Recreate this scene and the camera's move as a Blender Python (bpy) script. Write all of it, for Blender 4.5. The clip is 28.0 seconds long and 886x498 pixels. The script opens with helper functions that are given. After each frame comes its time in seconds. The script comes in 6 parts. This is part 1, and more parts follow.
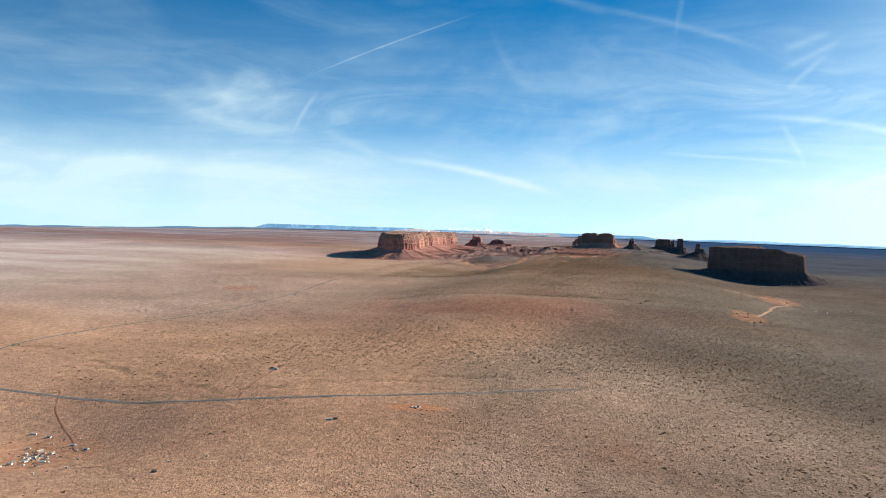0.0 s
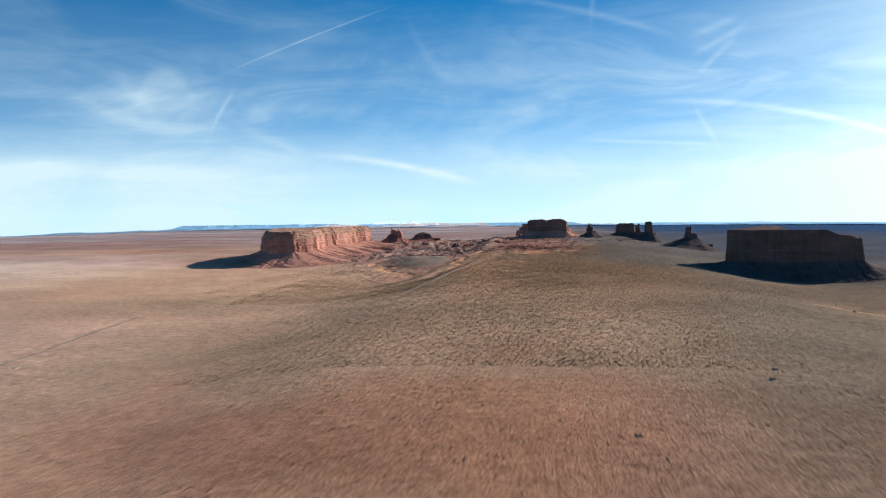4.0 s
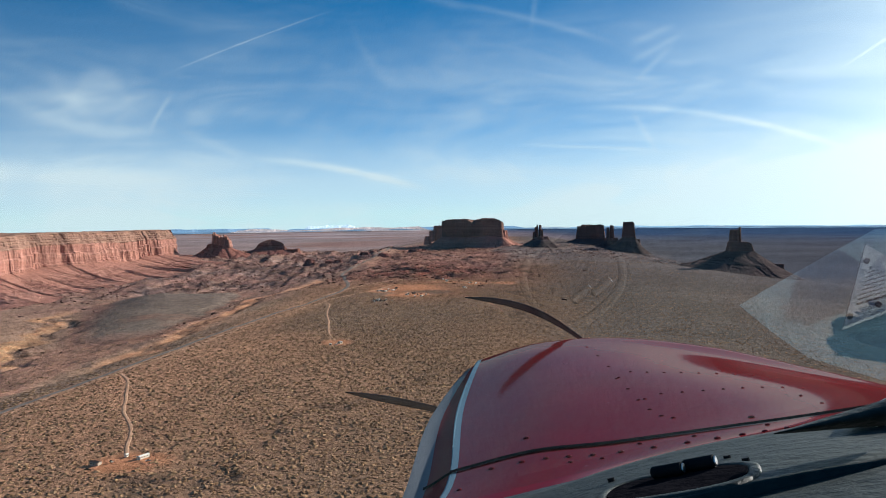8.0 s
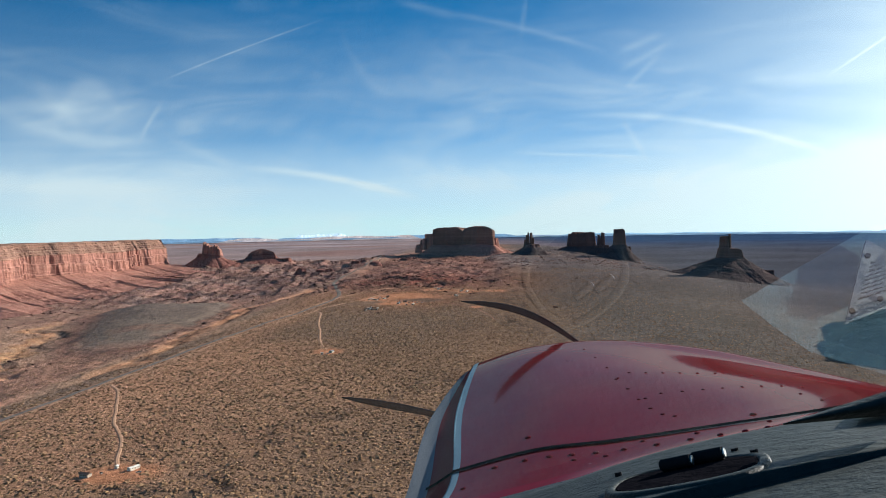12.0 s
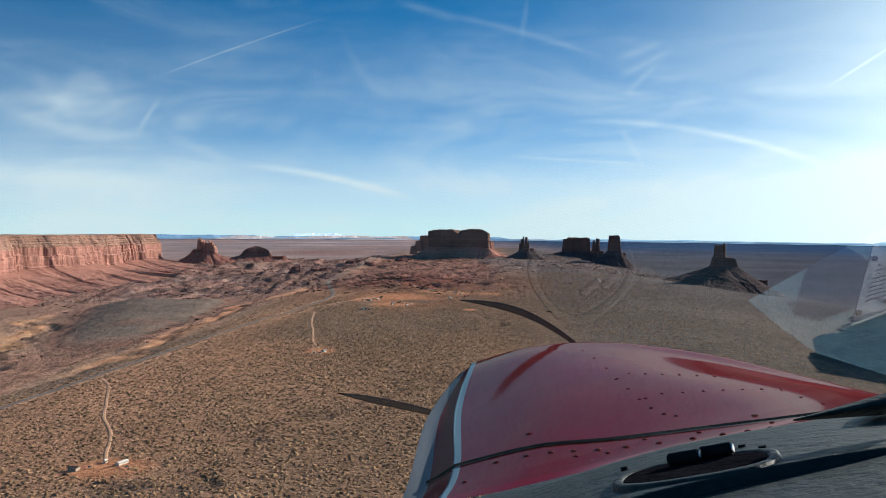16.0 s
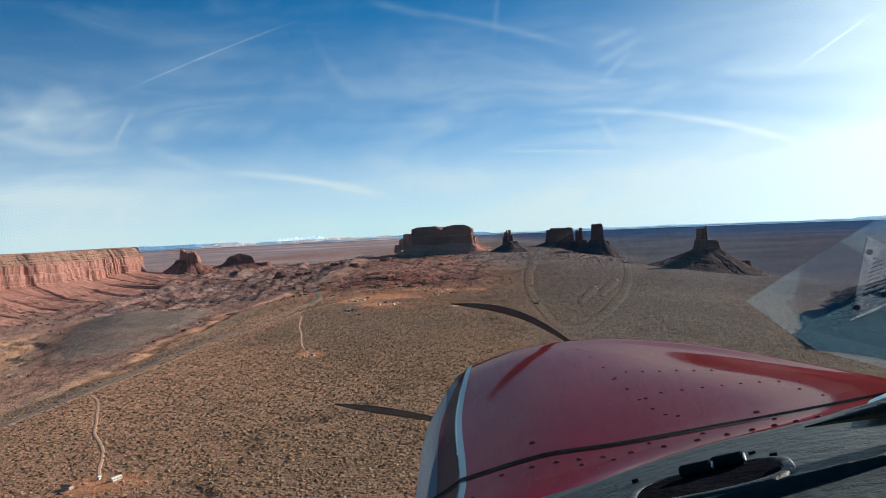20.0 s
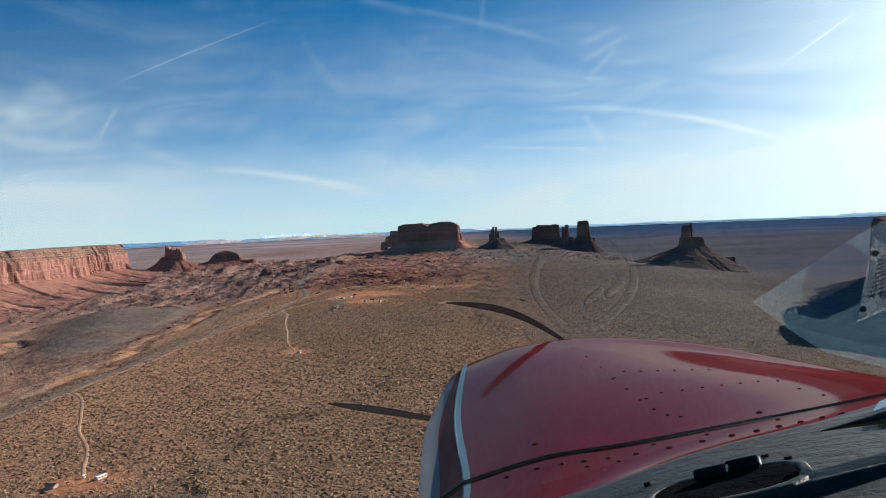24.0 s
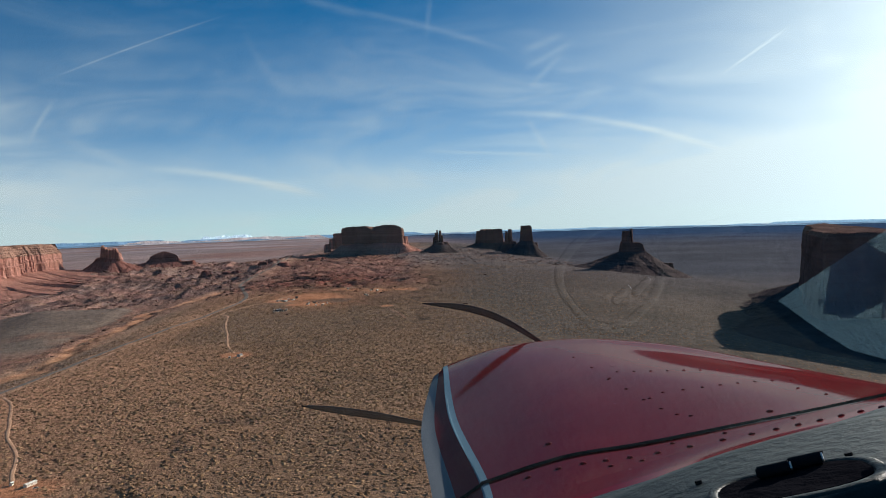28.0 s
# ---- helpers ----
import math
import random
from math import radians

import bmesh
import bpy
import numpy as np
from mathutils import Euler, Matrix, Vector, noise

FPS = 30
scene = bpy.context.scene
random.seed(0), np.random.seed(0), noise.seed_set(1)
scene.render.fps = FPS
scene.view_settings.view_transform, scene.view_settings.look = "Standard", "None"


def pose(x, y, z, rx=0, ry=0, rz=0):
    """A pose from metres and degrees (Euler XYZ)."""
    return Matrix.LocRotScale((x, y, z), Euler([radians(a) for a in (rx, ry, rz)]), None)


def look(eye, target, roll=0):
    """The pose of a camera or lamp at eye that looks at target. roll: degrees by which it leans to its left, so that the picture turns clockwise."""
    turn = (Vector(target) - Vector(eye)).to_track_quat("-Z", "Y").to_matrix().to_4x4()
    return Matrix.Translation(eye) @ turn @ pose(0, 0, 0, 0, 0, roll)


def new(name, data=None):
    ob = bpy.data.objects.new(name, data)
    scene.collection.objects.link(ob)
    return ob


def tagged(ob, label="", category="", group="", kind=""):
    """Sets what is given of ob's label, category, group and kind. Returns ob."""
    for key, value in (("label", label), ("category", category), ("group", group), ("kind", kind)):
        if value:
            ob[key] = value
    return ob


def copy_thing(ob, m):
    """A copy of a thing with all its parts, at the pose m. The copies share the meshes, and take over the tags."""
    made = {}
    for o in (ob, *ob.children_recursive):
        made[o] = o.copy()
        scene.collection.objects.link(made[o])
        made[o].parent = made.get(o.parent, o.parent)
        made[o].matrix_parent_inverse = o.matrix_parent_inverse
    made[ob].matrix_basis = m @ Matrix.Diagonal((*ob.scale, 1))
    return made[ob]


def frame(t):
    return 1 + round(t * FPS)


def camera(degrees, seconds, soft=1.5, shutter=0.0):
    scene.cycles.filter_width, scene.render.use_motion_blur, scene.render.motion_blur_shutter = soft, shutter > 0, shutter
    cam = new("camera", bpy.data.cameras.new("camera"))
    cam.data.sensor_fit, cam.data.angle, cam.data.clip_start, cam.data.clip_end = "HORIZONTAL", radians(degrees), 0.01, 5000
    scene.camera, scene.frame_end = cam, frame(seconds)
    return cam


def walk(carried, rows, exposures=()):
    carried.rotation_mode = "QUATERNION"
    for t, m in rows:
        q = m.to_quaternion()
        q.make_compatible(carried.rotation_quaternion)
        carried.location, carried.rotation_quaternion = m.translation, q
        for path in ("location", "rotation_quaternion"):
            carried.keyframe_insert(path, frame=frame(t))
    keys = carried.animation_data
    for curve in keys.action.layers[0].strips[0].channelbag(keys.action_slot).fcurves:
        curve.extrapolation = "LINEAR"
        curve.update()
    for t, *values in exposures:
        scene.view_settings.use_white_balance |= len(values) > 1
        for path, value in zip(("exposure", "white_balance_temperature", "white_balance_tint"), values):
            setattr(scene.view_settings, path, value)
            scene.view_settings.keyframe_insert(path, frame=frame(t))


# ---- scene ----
# ---------------------------------------------------------------- camera
# A landscape at one thirty-fifth of its true size: 1 m here is 35 m there.
PATH = [
    (0.0, 6.868, -137.204, 12.001, 87.635, -1.768, 12.697),
    (0.5, 6.868, -137.204, 12.001, 87.656, -1.506, 12.645),
    (1.0, 6.868, -137.204, 12.001, 87.605, -1.316, 12.583),
    (1.1, 6.868, -137.204, 12.001, 87.513, -1.369, 12.576),
    (1.2, 6.868, -137.194, 12.121, 87.513, -1.369, 12.576),
    (1.3, 6.660, -136.300, 12.100, 87.513, -1.369, 12.576),
    (1.5, 5.947, -132.690, 11.949, 87.145, -1.580, 12.550),
    (2.0, 5.049, -128.431, 11.689, 87.633, -0.636, 12.736),
    (2.5, 3.019, -116.866, 11.544, 87.651, -0.023, 12.195),
    (3.0, 0.597, -101.307, 11.315, 87.651, -0.162, 11.719),
    (3.5, -1.377, -86.854, 10.970, 87.575, 2.258, 9.487),
    (4.0, -2.658, -72.326, 10.490, 87.195, 0.662, 7.544),
    (4.5, -3.292, -58.350, 10.042, 87.106, 0.575, 6.374),
    (5.0, -2.500, -42.700, 9.640, 87.278, 0.797, 5.589),
    (5.5, -1.700, -25.600, 9.280, 87.422, 0.981, 4.936),
    (6.0, -0.750, -8.100, 8.900, 87.530, 1.150, 4.450),
    (6.5, 0.120, 10.300, 8.460, 87.530, 1.080, 4.050),
    (6.8, 0.430, 19.300, 8.195, 87.520, 1.050, 3.880),
    (6.9, 0.45347, 20.99945, 8.15032, 87.501, 1.039, 3.819),
    (7.0, 0.45347, 20.99945, 8.15032, 87.501, 1.039, 3.819),
    (7.5, 0.45329, 20.99949, 8.15034, 87.467, 0.966, 3.725),
    (8.0, 0.45297, 20.99952, 8.15027, 87.453, 0.694, 3.6),
    (8.5, 0.45268, 20.99955, 8.15017, 87.457, 0.467, 3.476),
    (9.0, 0.45238, 20.99958, 8.15011, 87.476, 0.377, 3.317),
    (9.5, 0.45222, 20.99961, 8.15008, 87.51, 0.452, 3.205),
    (10.0, 0.45204, 20.99961, 8.14998, 87.563, 0.422, 3.101),
    (10.5, 0.45209, 20.99959, 8.14991, 87.654, 0.622, 3.085),
    (11.0, 0.45199, 20.99957, 8.14974, 87.741, 0.545, 3.043),
    (11.5, 0.45207, 20.99953, 8.14962, 87.869, 0.794, 3.035),
    (12.0, 0.45205, 20.99949, 8.14945, 88.019, 1.003, 2.974),
    (12.5, 0.452, 20.99946, 8.14928, 88.165, 1.174, 2.903),
    (14.5, 0.45055, 20.99963, 8.14884, 88.026, -0.558, 2.423),
    (15.0, 0.45055, 20.9996, 8.14872, 88.036, -0.838, 2.485),
    (15.5, 0.45062, 20.99957, 8.14865, 88.085, -0.809, 2.516),
    (16.0, 0.45101, 20.9995, 8.14867, 88.158, -0.449, 2.672),
    (16.5, 0.45125, 20.99948, 8.14878, 88.178, -0.083, 2.735),
    (17.0, 0.4514, 20.99952, 8.14908, 88.128, 0.506, 2.696),
    (17.5, 0.4516, 20.99956, 8.14942, 88.103, 1.287, 2.637),
    (18.0, 0.45155, 20.99962, 8.14964, 88.085, 1.79, 2.492),
    (18.5, 0.45134, 20.9997, 8.14981, 88.069, 2.192, 2.276),
    (19.0, 0.45099, 20.9998, 8.14996, 88.039, 2.452, 2.002),
    (19.5, 0.45052, 20.9999, 8.15003, 87.992, 2.425, 1.724),
    (20.0, 0.45013, 21.00002, 8.15019, 87.926, 2.566, 1.454),
    (20.5, 0.44985, 21.00009, 8.15025, 87.89, 2.586, 1.277),
    (21.0, 0.44974, 21.00013, 8.15034, 87.857, 2.672, 1.187),
    (21.5, 0.44951, 21.00019, 8.15037, 87.808, 2.549, 1.075),
    (23.5, 0.44876, 21.00037, 8.15048, 87.748, 2.566, 0.618),
    (24.0, 0.44859, 21.00044, 8.15061, 87.669, 2.56, 0.508),
    (24.5, 0.44829, 21.00054, 8.15076, 87.598, 2.667, 0.3),
    (25.0, 0.44788, 21.00066, 8.1509, 87.535, 2.75, 0.029),
    (25.5, 0.44743, 21.00077, 8.15095, 87.516, 2.816, -0.265),
    (26.0, 0.44676, 21.00095, 8.15104, 87.576, 3.334, -0.795),
    (26.5, 0.44577, 21.00119, 8.15105, 87.667, 3.771, -1.504),
    (27.0, 0.44284, 21.00191, 8.15084, 87.395, 1.976, -2.875),
    (27.5, 0.44251, 21.00197, 8.15072, 87.644, 2.757, -3.26),
    (28.0, 0.44191, 21.00201, 8.1502, 87.755, 1.835, -3.396),
]
cam = camera(56.8, 28.0, soft=0.95, shutter=0.6)
walk(cam, [(t, pose(x, y, z, rx, ry, rz)) for t, x, y, z, rx, ry, rz in PATH],
     exposures=[(0.0, 0.68, 6250, 3), (4.0, 0.66, 6300, 5), (7.0, 0.80, 6450, 9), (12.0, 0.82, 6500, 9), (20.0, 0.76, 6500, 9), (25.0, 0.66, 6550, 10), (28.0, 0.48, 6600, 10)])

# ---------------------------------------------------------------- sun and sky
SUN_AZ, SUN_EL = radians(49), radians(21)       # to the right of +y; above the horizon
SUN_DIR = Vector((math.sin(SUN_AZ) * math.cos(SUN_EL), math.cos(SUN_AZ) * math.cos(SUN_EL), math.sin(SUN_EL)))
sun = new("sun", bpy.data.lights.new("sun", "SUN"))
sun.data.energy, sun.data.angle, sun.data.color = 5.0, radians(0.5), (1.0, 0.945, 0.885)
sun.matrix_world = look((0, 0, 60), Vector((0, 0, 60)) - SUN_DIR)


def build_sky():
    world = bpy.data.worlds.new("world")
    scene.world = world
    world.use_nodes = True
    nt = world.node_tree
    nt.nodes.clear()
    N, L = nt.nodes.new, nt.links.new

    def mth(op, a, b=None, c=None):
        n = N("ShaderNodeMath")
        n.operation = op
        for i, v in enumerate((a, b, c)):
            if v is None:
                continue
            if isinstance(v, (int, float)):
                n.inputs[i].default_value = v
            else:
                L(v, n.inputs[i])
        return n.outputs[0]

    def mix(fac, a, b):
        n = N("ShaderNodeMix")
        n.data_type = "RGBA"
        if isinstance(fac, (int, float)):
            n.inputs[0].default_value = fac
        else:
            L(fac, n.inputs[0])
        for i, v in ((6, a), (7, b)):
            if isinstance(v, tuple):
                n.inputs[i].default_value = v
            else:
                L(v, n.inputs[i])
        return n.outputs[2]

    def ramp(v, stops):
        n = N("ShaderNodeValToRGB")
        els = n.color_ramp.elements
        while len(els) < len(stops):
            els.new(0.5)
        for e, (p, g) in zip(els, stops):
            e.position, e.color = p, (g, g, g, 1)
        L(v, n.inputs[0])
        return n.outputs[0]

    tc = N("ShaderNodeTexCoord")
    sep = N("ShaderNodeSeparateXYZ")
    L(tc.outputs["Generated"], sep.inputs[0])
    dx, dy, dz = sep.outputs
    up = mth("MAXIMUM", dz, 0.0)
    # the sky's own dome
    high = N("ShaderNodeCombineXYZ")
    L(dx, high.inputs[0]), L(dy, high.inputs[1]), L(mth("MULTIPLY", mth("ADD", up, 0.02), 2.6), high.inputs[2])
    nrm = N("ShaderNodeVectorMath")
    nrm.operation = "NORMALIZE"
    L(high.outputs[0], nrm.inputs[0])
    sky = N("ShaderNodeTexSky")
    sky.sky_type, sky.sun_disc = "NISHITA", False
    sky.sun_elevation, sky.sun_rotation = SUN_EL, SUN_AZ
    sky.altitude, sky.air_density, sky.dust_density, sky.ozone_density = 1700, 1.0, 0.4, 1.5
    L(nrm.outputs[0], sky.inputs[0])
    rich = N("ShaderNodeHueSaturation")
    rich.inputs["Hue"].default_value, rich.inputs["Saturation"].default_value = 0.497, 3.6
    clear = N("ShaderNodeVectorMath")
    clear.operation = "MULTIPLY"
    clear.inputs[1].default_value = (0.86, 1.08, 1.18)
    L(sky.outputs[0], clear.inputs[0])
    L(clear.outputs[0], rich.inputs["Color"])
    # cirrus, in bearing and height
    az = mth("ARCTAN2", dx, dy)
    el = mth("ARCSINE", dz)
    sheet = N("ShaderNodeCombineXYZ")
    L(az, sheet.inputs[0])
    L(mth("MULTIPLY", el, 2.3), sheet.inputs[1])

    def wisps(scale, stretch, turn, detail, dist, lo, hi, seed):
        mp = N("ShaderNodeMapping")
        mp.inputs["Rotation"].default_value = (0, 0, turn)
        mp.inputs["Scale"].default_value = (scale * stretch, scale, 1)
        mp.inputs["Location"].default_value = (seed, seed * 1.7, seed)
        L(sheet.outputs[0], mp.inputs[0])
        nz = N("ShaderNodeTexNoise")
        nz.inputs["Scale"].default_value = 1.0
        nz.inputs["Detail"].default_value = detail
        nz.inputs["Roughness"].default_value = 0.6
        nz.inputs["Distortion"].default_value = dist
        L(mp.outputs[0], nz.inputs[0])
        return ramp(nz.outputs[0], [(lo, 0.0), (hi, 1.0)])

    veil = wisps(3.2, 0.8, 0.2, 5, 0.8, 0.38, 0.70, 3.1)
    fine = wisps(8.0, 0.6, -0.35, 7, 1.3, 0.42, 0.80, 8.3)
    streak = wisps(13.0, 0.3, 0.22, 7, 0.9, 0.50, 0.82, 5.9)
    belt = ramp(mth("MULTIPLY", up, 3.0), [(0.0, 1.0), (0.38, 1.0), (0.62, 0.4), (0.9, 0.12)])
    cloud = mth("MULTIPLY", belt, mth("ADD", mth("MULTIPLY", veil, 0.10), mth("ADD", mth("MULTIPLY", fine, mth("MULTIPLY_ADD", veil, 0.40, 0.04)), mth("MULTIPLY", streak, 0.10))))
    low = ramp(mth("MULTIPLY", up, 4.0), [(0.0, 0.80), (0.16, 0.70), (0.40, 0.22), (1.0, 0.0)])

    def trail(a0, e0, slope, bend, width, length, soft):
        """A drawn-out cirrus streak or contrail: azimuth and elevation of its middle, in degrees."""
        u = mth("SUBTRACT", az, radians(a0))
        line = mth("ADD", mth("MULTIPLY_ADD", u, slope, radians(e0)), mth("MULTIPLY", mth("MULTIPLY", u, u), bend))
        v = mth("DIVIDE", mth("SUBTRACT", el, line), radians(width))
        w = mth("DIVIDE", u, radians(length))
        g = mth("EXPONENT", mth("MULTIPLY", mth("ADD", mth("MULTIPLY", v, v), mth("MULTIPLY", mth("MULTIPLY", w, w), mth("MULTIPLY", w, w))), -1.0))
        return mth("MULTIPLY", g, soft)

    rough = wisps(22.0, 0.35, 0.15, 7, 1.0, 0.25, 0.7, 1.3)
    trails = None
    for row in TRAILS:
        g = mth("MULTIPLY", trail(*row), mth("MULTIPLY_ADD", rough, 0.7, 0.3))
        trails = g if trails is None else mth("ADD", trails, g)
    total = mth("MINIMUM", mth("ADD", mth("ADD", cloud, low), trails), 0.92)
    # thin cloud is brighter towards the sun
    dot = N("ShaderNodeVectorMath")
    dot.operation = "DOT_PRODUCT"
    L(tc.outputs["Generated"], dot.inputs[0])
    dot.inputs[1].default_value = Vector((math.sin(SUN_AZ), math.cos(SUN_AZ), 0.2)).normalized()
    glow = mth("POWER", mth("MAXIMUM", dot.outputs["Value"], 0.0), 10.0)
    lit = mth("MULTIPLY_ADD", glow, 9.0, 7.2)
    cl = N("ShaderNodeVectorMath")
    cl.operation = "SCALE"
    cl.inputs[0].default_value = (0.80, 0.95, 1.01)
    L(lit, cl.inputs["Scale"])
    bg = N("ShaderNodeBackground")
    bg.inputs[1].default_value = SKY_STRENGTH
    L(mix(mth("MINIMUM", mth("ADD", total, mth("MULTIPLY", glow, 1.15)), 0.95), rich.outputs[0], cl.outputs[0]), bg.inputs[0])
    out = N("ShaderNodeOutputWorld")
    L(bg.outputs[0], out.inputs[0])


SKY_STRENGTH = 0.088
TRAILS = [(-16.56, 11.62, 0.401, -0.33, 0.05, 4.49, 0.3), (-22.38, 6.95, 1.635, -21.55, 0.28, 0.7, 0.2), (-10.99, 3.13, -0.174, -0.58, 0.24, 4.87, 0.4), (-26.85, 5.6, -0.171, 2.38, 0.45, 4.04, 0.26),
          (-26.08, 8.9, 0.084, -26.0, 0.6, 1.7, 0.14), (-27.9, 7.6, -0.9, 6.0, 0.6, 1.2, 0.10), (15.17, 6.08, -0.222, -0.77, 0.22, 7.07, 0.36), (10.22, 5.28, -1.592, 0.0, 0.35, 0.73, 0.14),
          (24.28, 9.91, 0.615, 0.0, 0.09, 1.77, 0.33), (6.46, 4.34, -0.063, 0.0, 0.12, 3.83, 0.2), (-3.85, 14.37, -0.243, 0.0, 0.3, 1.82, 0.14), (2.71, 12.95, -0.266, -0.54, 0.22, 4.74, 0.14),
          (2.85, 13.81, 3.765, 0.0, 0.9, 0.26, 0.1), (11.0, 10.72, 0.473, 0.0, 0.22, 1.5, 0.16), (10.65, 11.57, 0.339, 0.0, 0.25, 1.31, 0.13), (10.89, 9.81, 0.899, 0.0, 0.25, 1.04, 0.13),
          (-7.76, 9.54, -0.908, 18.57, 0.5, 1.88, 0.07), (-19.96, 6.5, 0.08, 0.0, 0.5, 0.72, 0.14), (-19.28, 4.85, -0.401, 0.0, 0.35, 2.13, 0.14), (-29.99, 2.71, -0.038, 0.0, 0.5, 9.15, 0.2)]
build_sky()

# ---------------------------------------------------------------- noise on arrays
def _hash(ix, iy, seed):
    h = (ix.astype(np.int64) * 374761393 + iy.astype(np.int64) * 668265263 + seed * 974634777) & 0x7FFFFFFF
    h = ((h ^ (h >> 13)) * 1274126177) & 0x7FFFFFFF
    return ((h ^ (h >> 16)) & 0xFFFFFF) / float(0xFFFFFF)


def vnoise(x, y, seed=0):
    x, y = np.asarray(x, float), np.asarray(y, float)
    ix, iy = np.floor(x), np.floor(y)
    fx, fy = x - ix, y - iy
    fx, fy = fx * fx * (3 - 2 * fx), fy * fy * (3 - 2 * fy)
    a, b = _hash(ix, iy, seed), _hash(ix + 1, iy, seed)
    c, d = _hash(ix, iy + 1, seed), _hash(ix + 1, iy + 1, seed)
    return (a + (b - a) * fx) * (1 - fy) + (c + (d - c) * fx) * fy


def fbm(x, y, seed=0, octaves=4, rough=0.5):
    total, amp, norm = 0.0, 1.0, 0.0
    for k in range(octaves):
        total = total + amp * (vnoise(x * 2 ** k, y * 2 ** k, seed + 17 * k) - 0.5) * 2
        norm += amp
        amp *= rough
    return total / norm


def ridged(x, y, seed=0, octaves=4):
    total, amp, norm = 0.0, 1.0, 0.0
    for k in range(octaves):
        total = total + amp * (1 - np.abs(vnoise(x * 2 ** k, y * 2 ** k, seed + 31 * k) * 2 - 1))
        norm += amp
        amp *= 0.5
    return total / norm


def sstep(v, a, b):
    u = np.clip((np.asarray(v, float) - a) / (b - a), 0, 1)
    return u * u * (3 - 2 * u)


# ---------------------------------------------------------------- the lie of the land
GULLY = [(-41, 100), (-38.3, 92.5), (-35, 84.5), (-31.6, 76), (-28.6, 69), (-26.6, 64), (-25.4, 58), (-24.6, 50)]
CREEK = [(-21.5, 44), (-19.9, 54.7), (-18.7, 60), (-18.3, 66), (-18.9, 73), (-19.6, 80), (-20.2, 87), (-21.4, 92.4), (-19.5, 96), (-17.6, 101), (-18.5, 110)]
MAIN_ROAD = [(-21, 12), (-19.6, 24), (-18.8, 32), (-18.3, 38), (-17.9, 45), (-17.1, 52.1), (-16.4, 58.1), (-15.6, 66), (-14.6, 74), (-13.2, 82.5), (-12.6, 92), (-14.2, 100.5), (-16.0, 109), (-17.6, 116.6), (-18.5, 126), (-18.9, 141.5), (-19.0, 164.7), (-20, 180)]
DRY_WASH = [(-10.5, 18), (-9.6, 23.0), (-9.7, 27.0), (-9.3, 31.6), (-8.3, 38.1), (-6.5, 41.5), (-3.7, 48.6), (-0.4, 55.6)]
RIM_WASH = [(1.6, 66), (2.0, 74.2), (2.3, 80.9), (2.4, 88.9), (3.2, 102.2), (2.4, 115.4), (1.1, 126.7)]
FIRST_ROAD = [(-60, -86), (-45, -88), (-35.8, -88.8), (-28.8, -89.0), (-22.4, -89.0), (-14.9, -87.6), (-6.3, -84.9), (4, -80)]
ROADSIDE_WASH = [(-60, -70), (-52, -73), (-43.1, -75.4), (-39.7, -76.5), (-35.1, -79.0), (-31.1, -81.6), (-27.1, -82.1), (-23.1, -84.5), (-19.6, -85.5), (-16.1, -84.5), (-12.9, -84.0), (-9.7, -82.8), (0, -77)]


def bend_line(pts, step):
    """Evenly spaced points on a smooth line through pts."""
    p = np.array(pts, float)
    q = np.vstack([2 * p[0] - p[1], p, 2 * p[-1] - p[-2]])
    out = []
    for i in range(1, len(q) - 2):
        n = max(2, int(np.hypot(*(q[i + 1] - q[i])) / step))
        u = np.linspace(0, 1, n, endpoint=False)[:, None]
        a, b, c, d = q[i - 1], q[i], q[i + 1], q[i + 2]
        out.append(0.5 * (2 * b + (c - a) * u + (2 * a - 5 * b + 4 * c - d) * u ** 2 + (3 * b - a - 3 * c + d) * u ** 3))
    return np.vstack(out + [p[-1:]])


def away(x, y, pts, wobble=0.0, seed=5):
    """Distance from a line, a little unsteady."""
    line = bend_line(pts, 1.5)
    x = x + wobble * fbm(x * 0.35, y * 0.35, seed, 3)
    y = y + wobble * fbm(x * 0.35 + 9, y * 0.35, seed + 3, 3)
    best = np.full(np.shape(x), 1e9)
    lo, hi = line.min(0) - 14, line.max(0) + 14
    near = (x > lo[0]) & (x < hi[0]) & (y > lo[1]) & (y < hi[1])
    xn, yn = x[near], y[near]
    bn = np.full(xn.shape, 1e9)
    for (ax, ay), (bx, by) in zip(line[:-1], line[1:]):
        ex, ey = bx - ax, by - ay
        u = np.clip(((xn - ax) * ex + (yn - ay) * ey) / (ex * ex + ey * ey + 1e-9), 0, 1)
        bn = np.minimum(bn, np.hypot(xn - ax - u * ex, yn - ay - u * ey))
    best[near] = bn
    return best


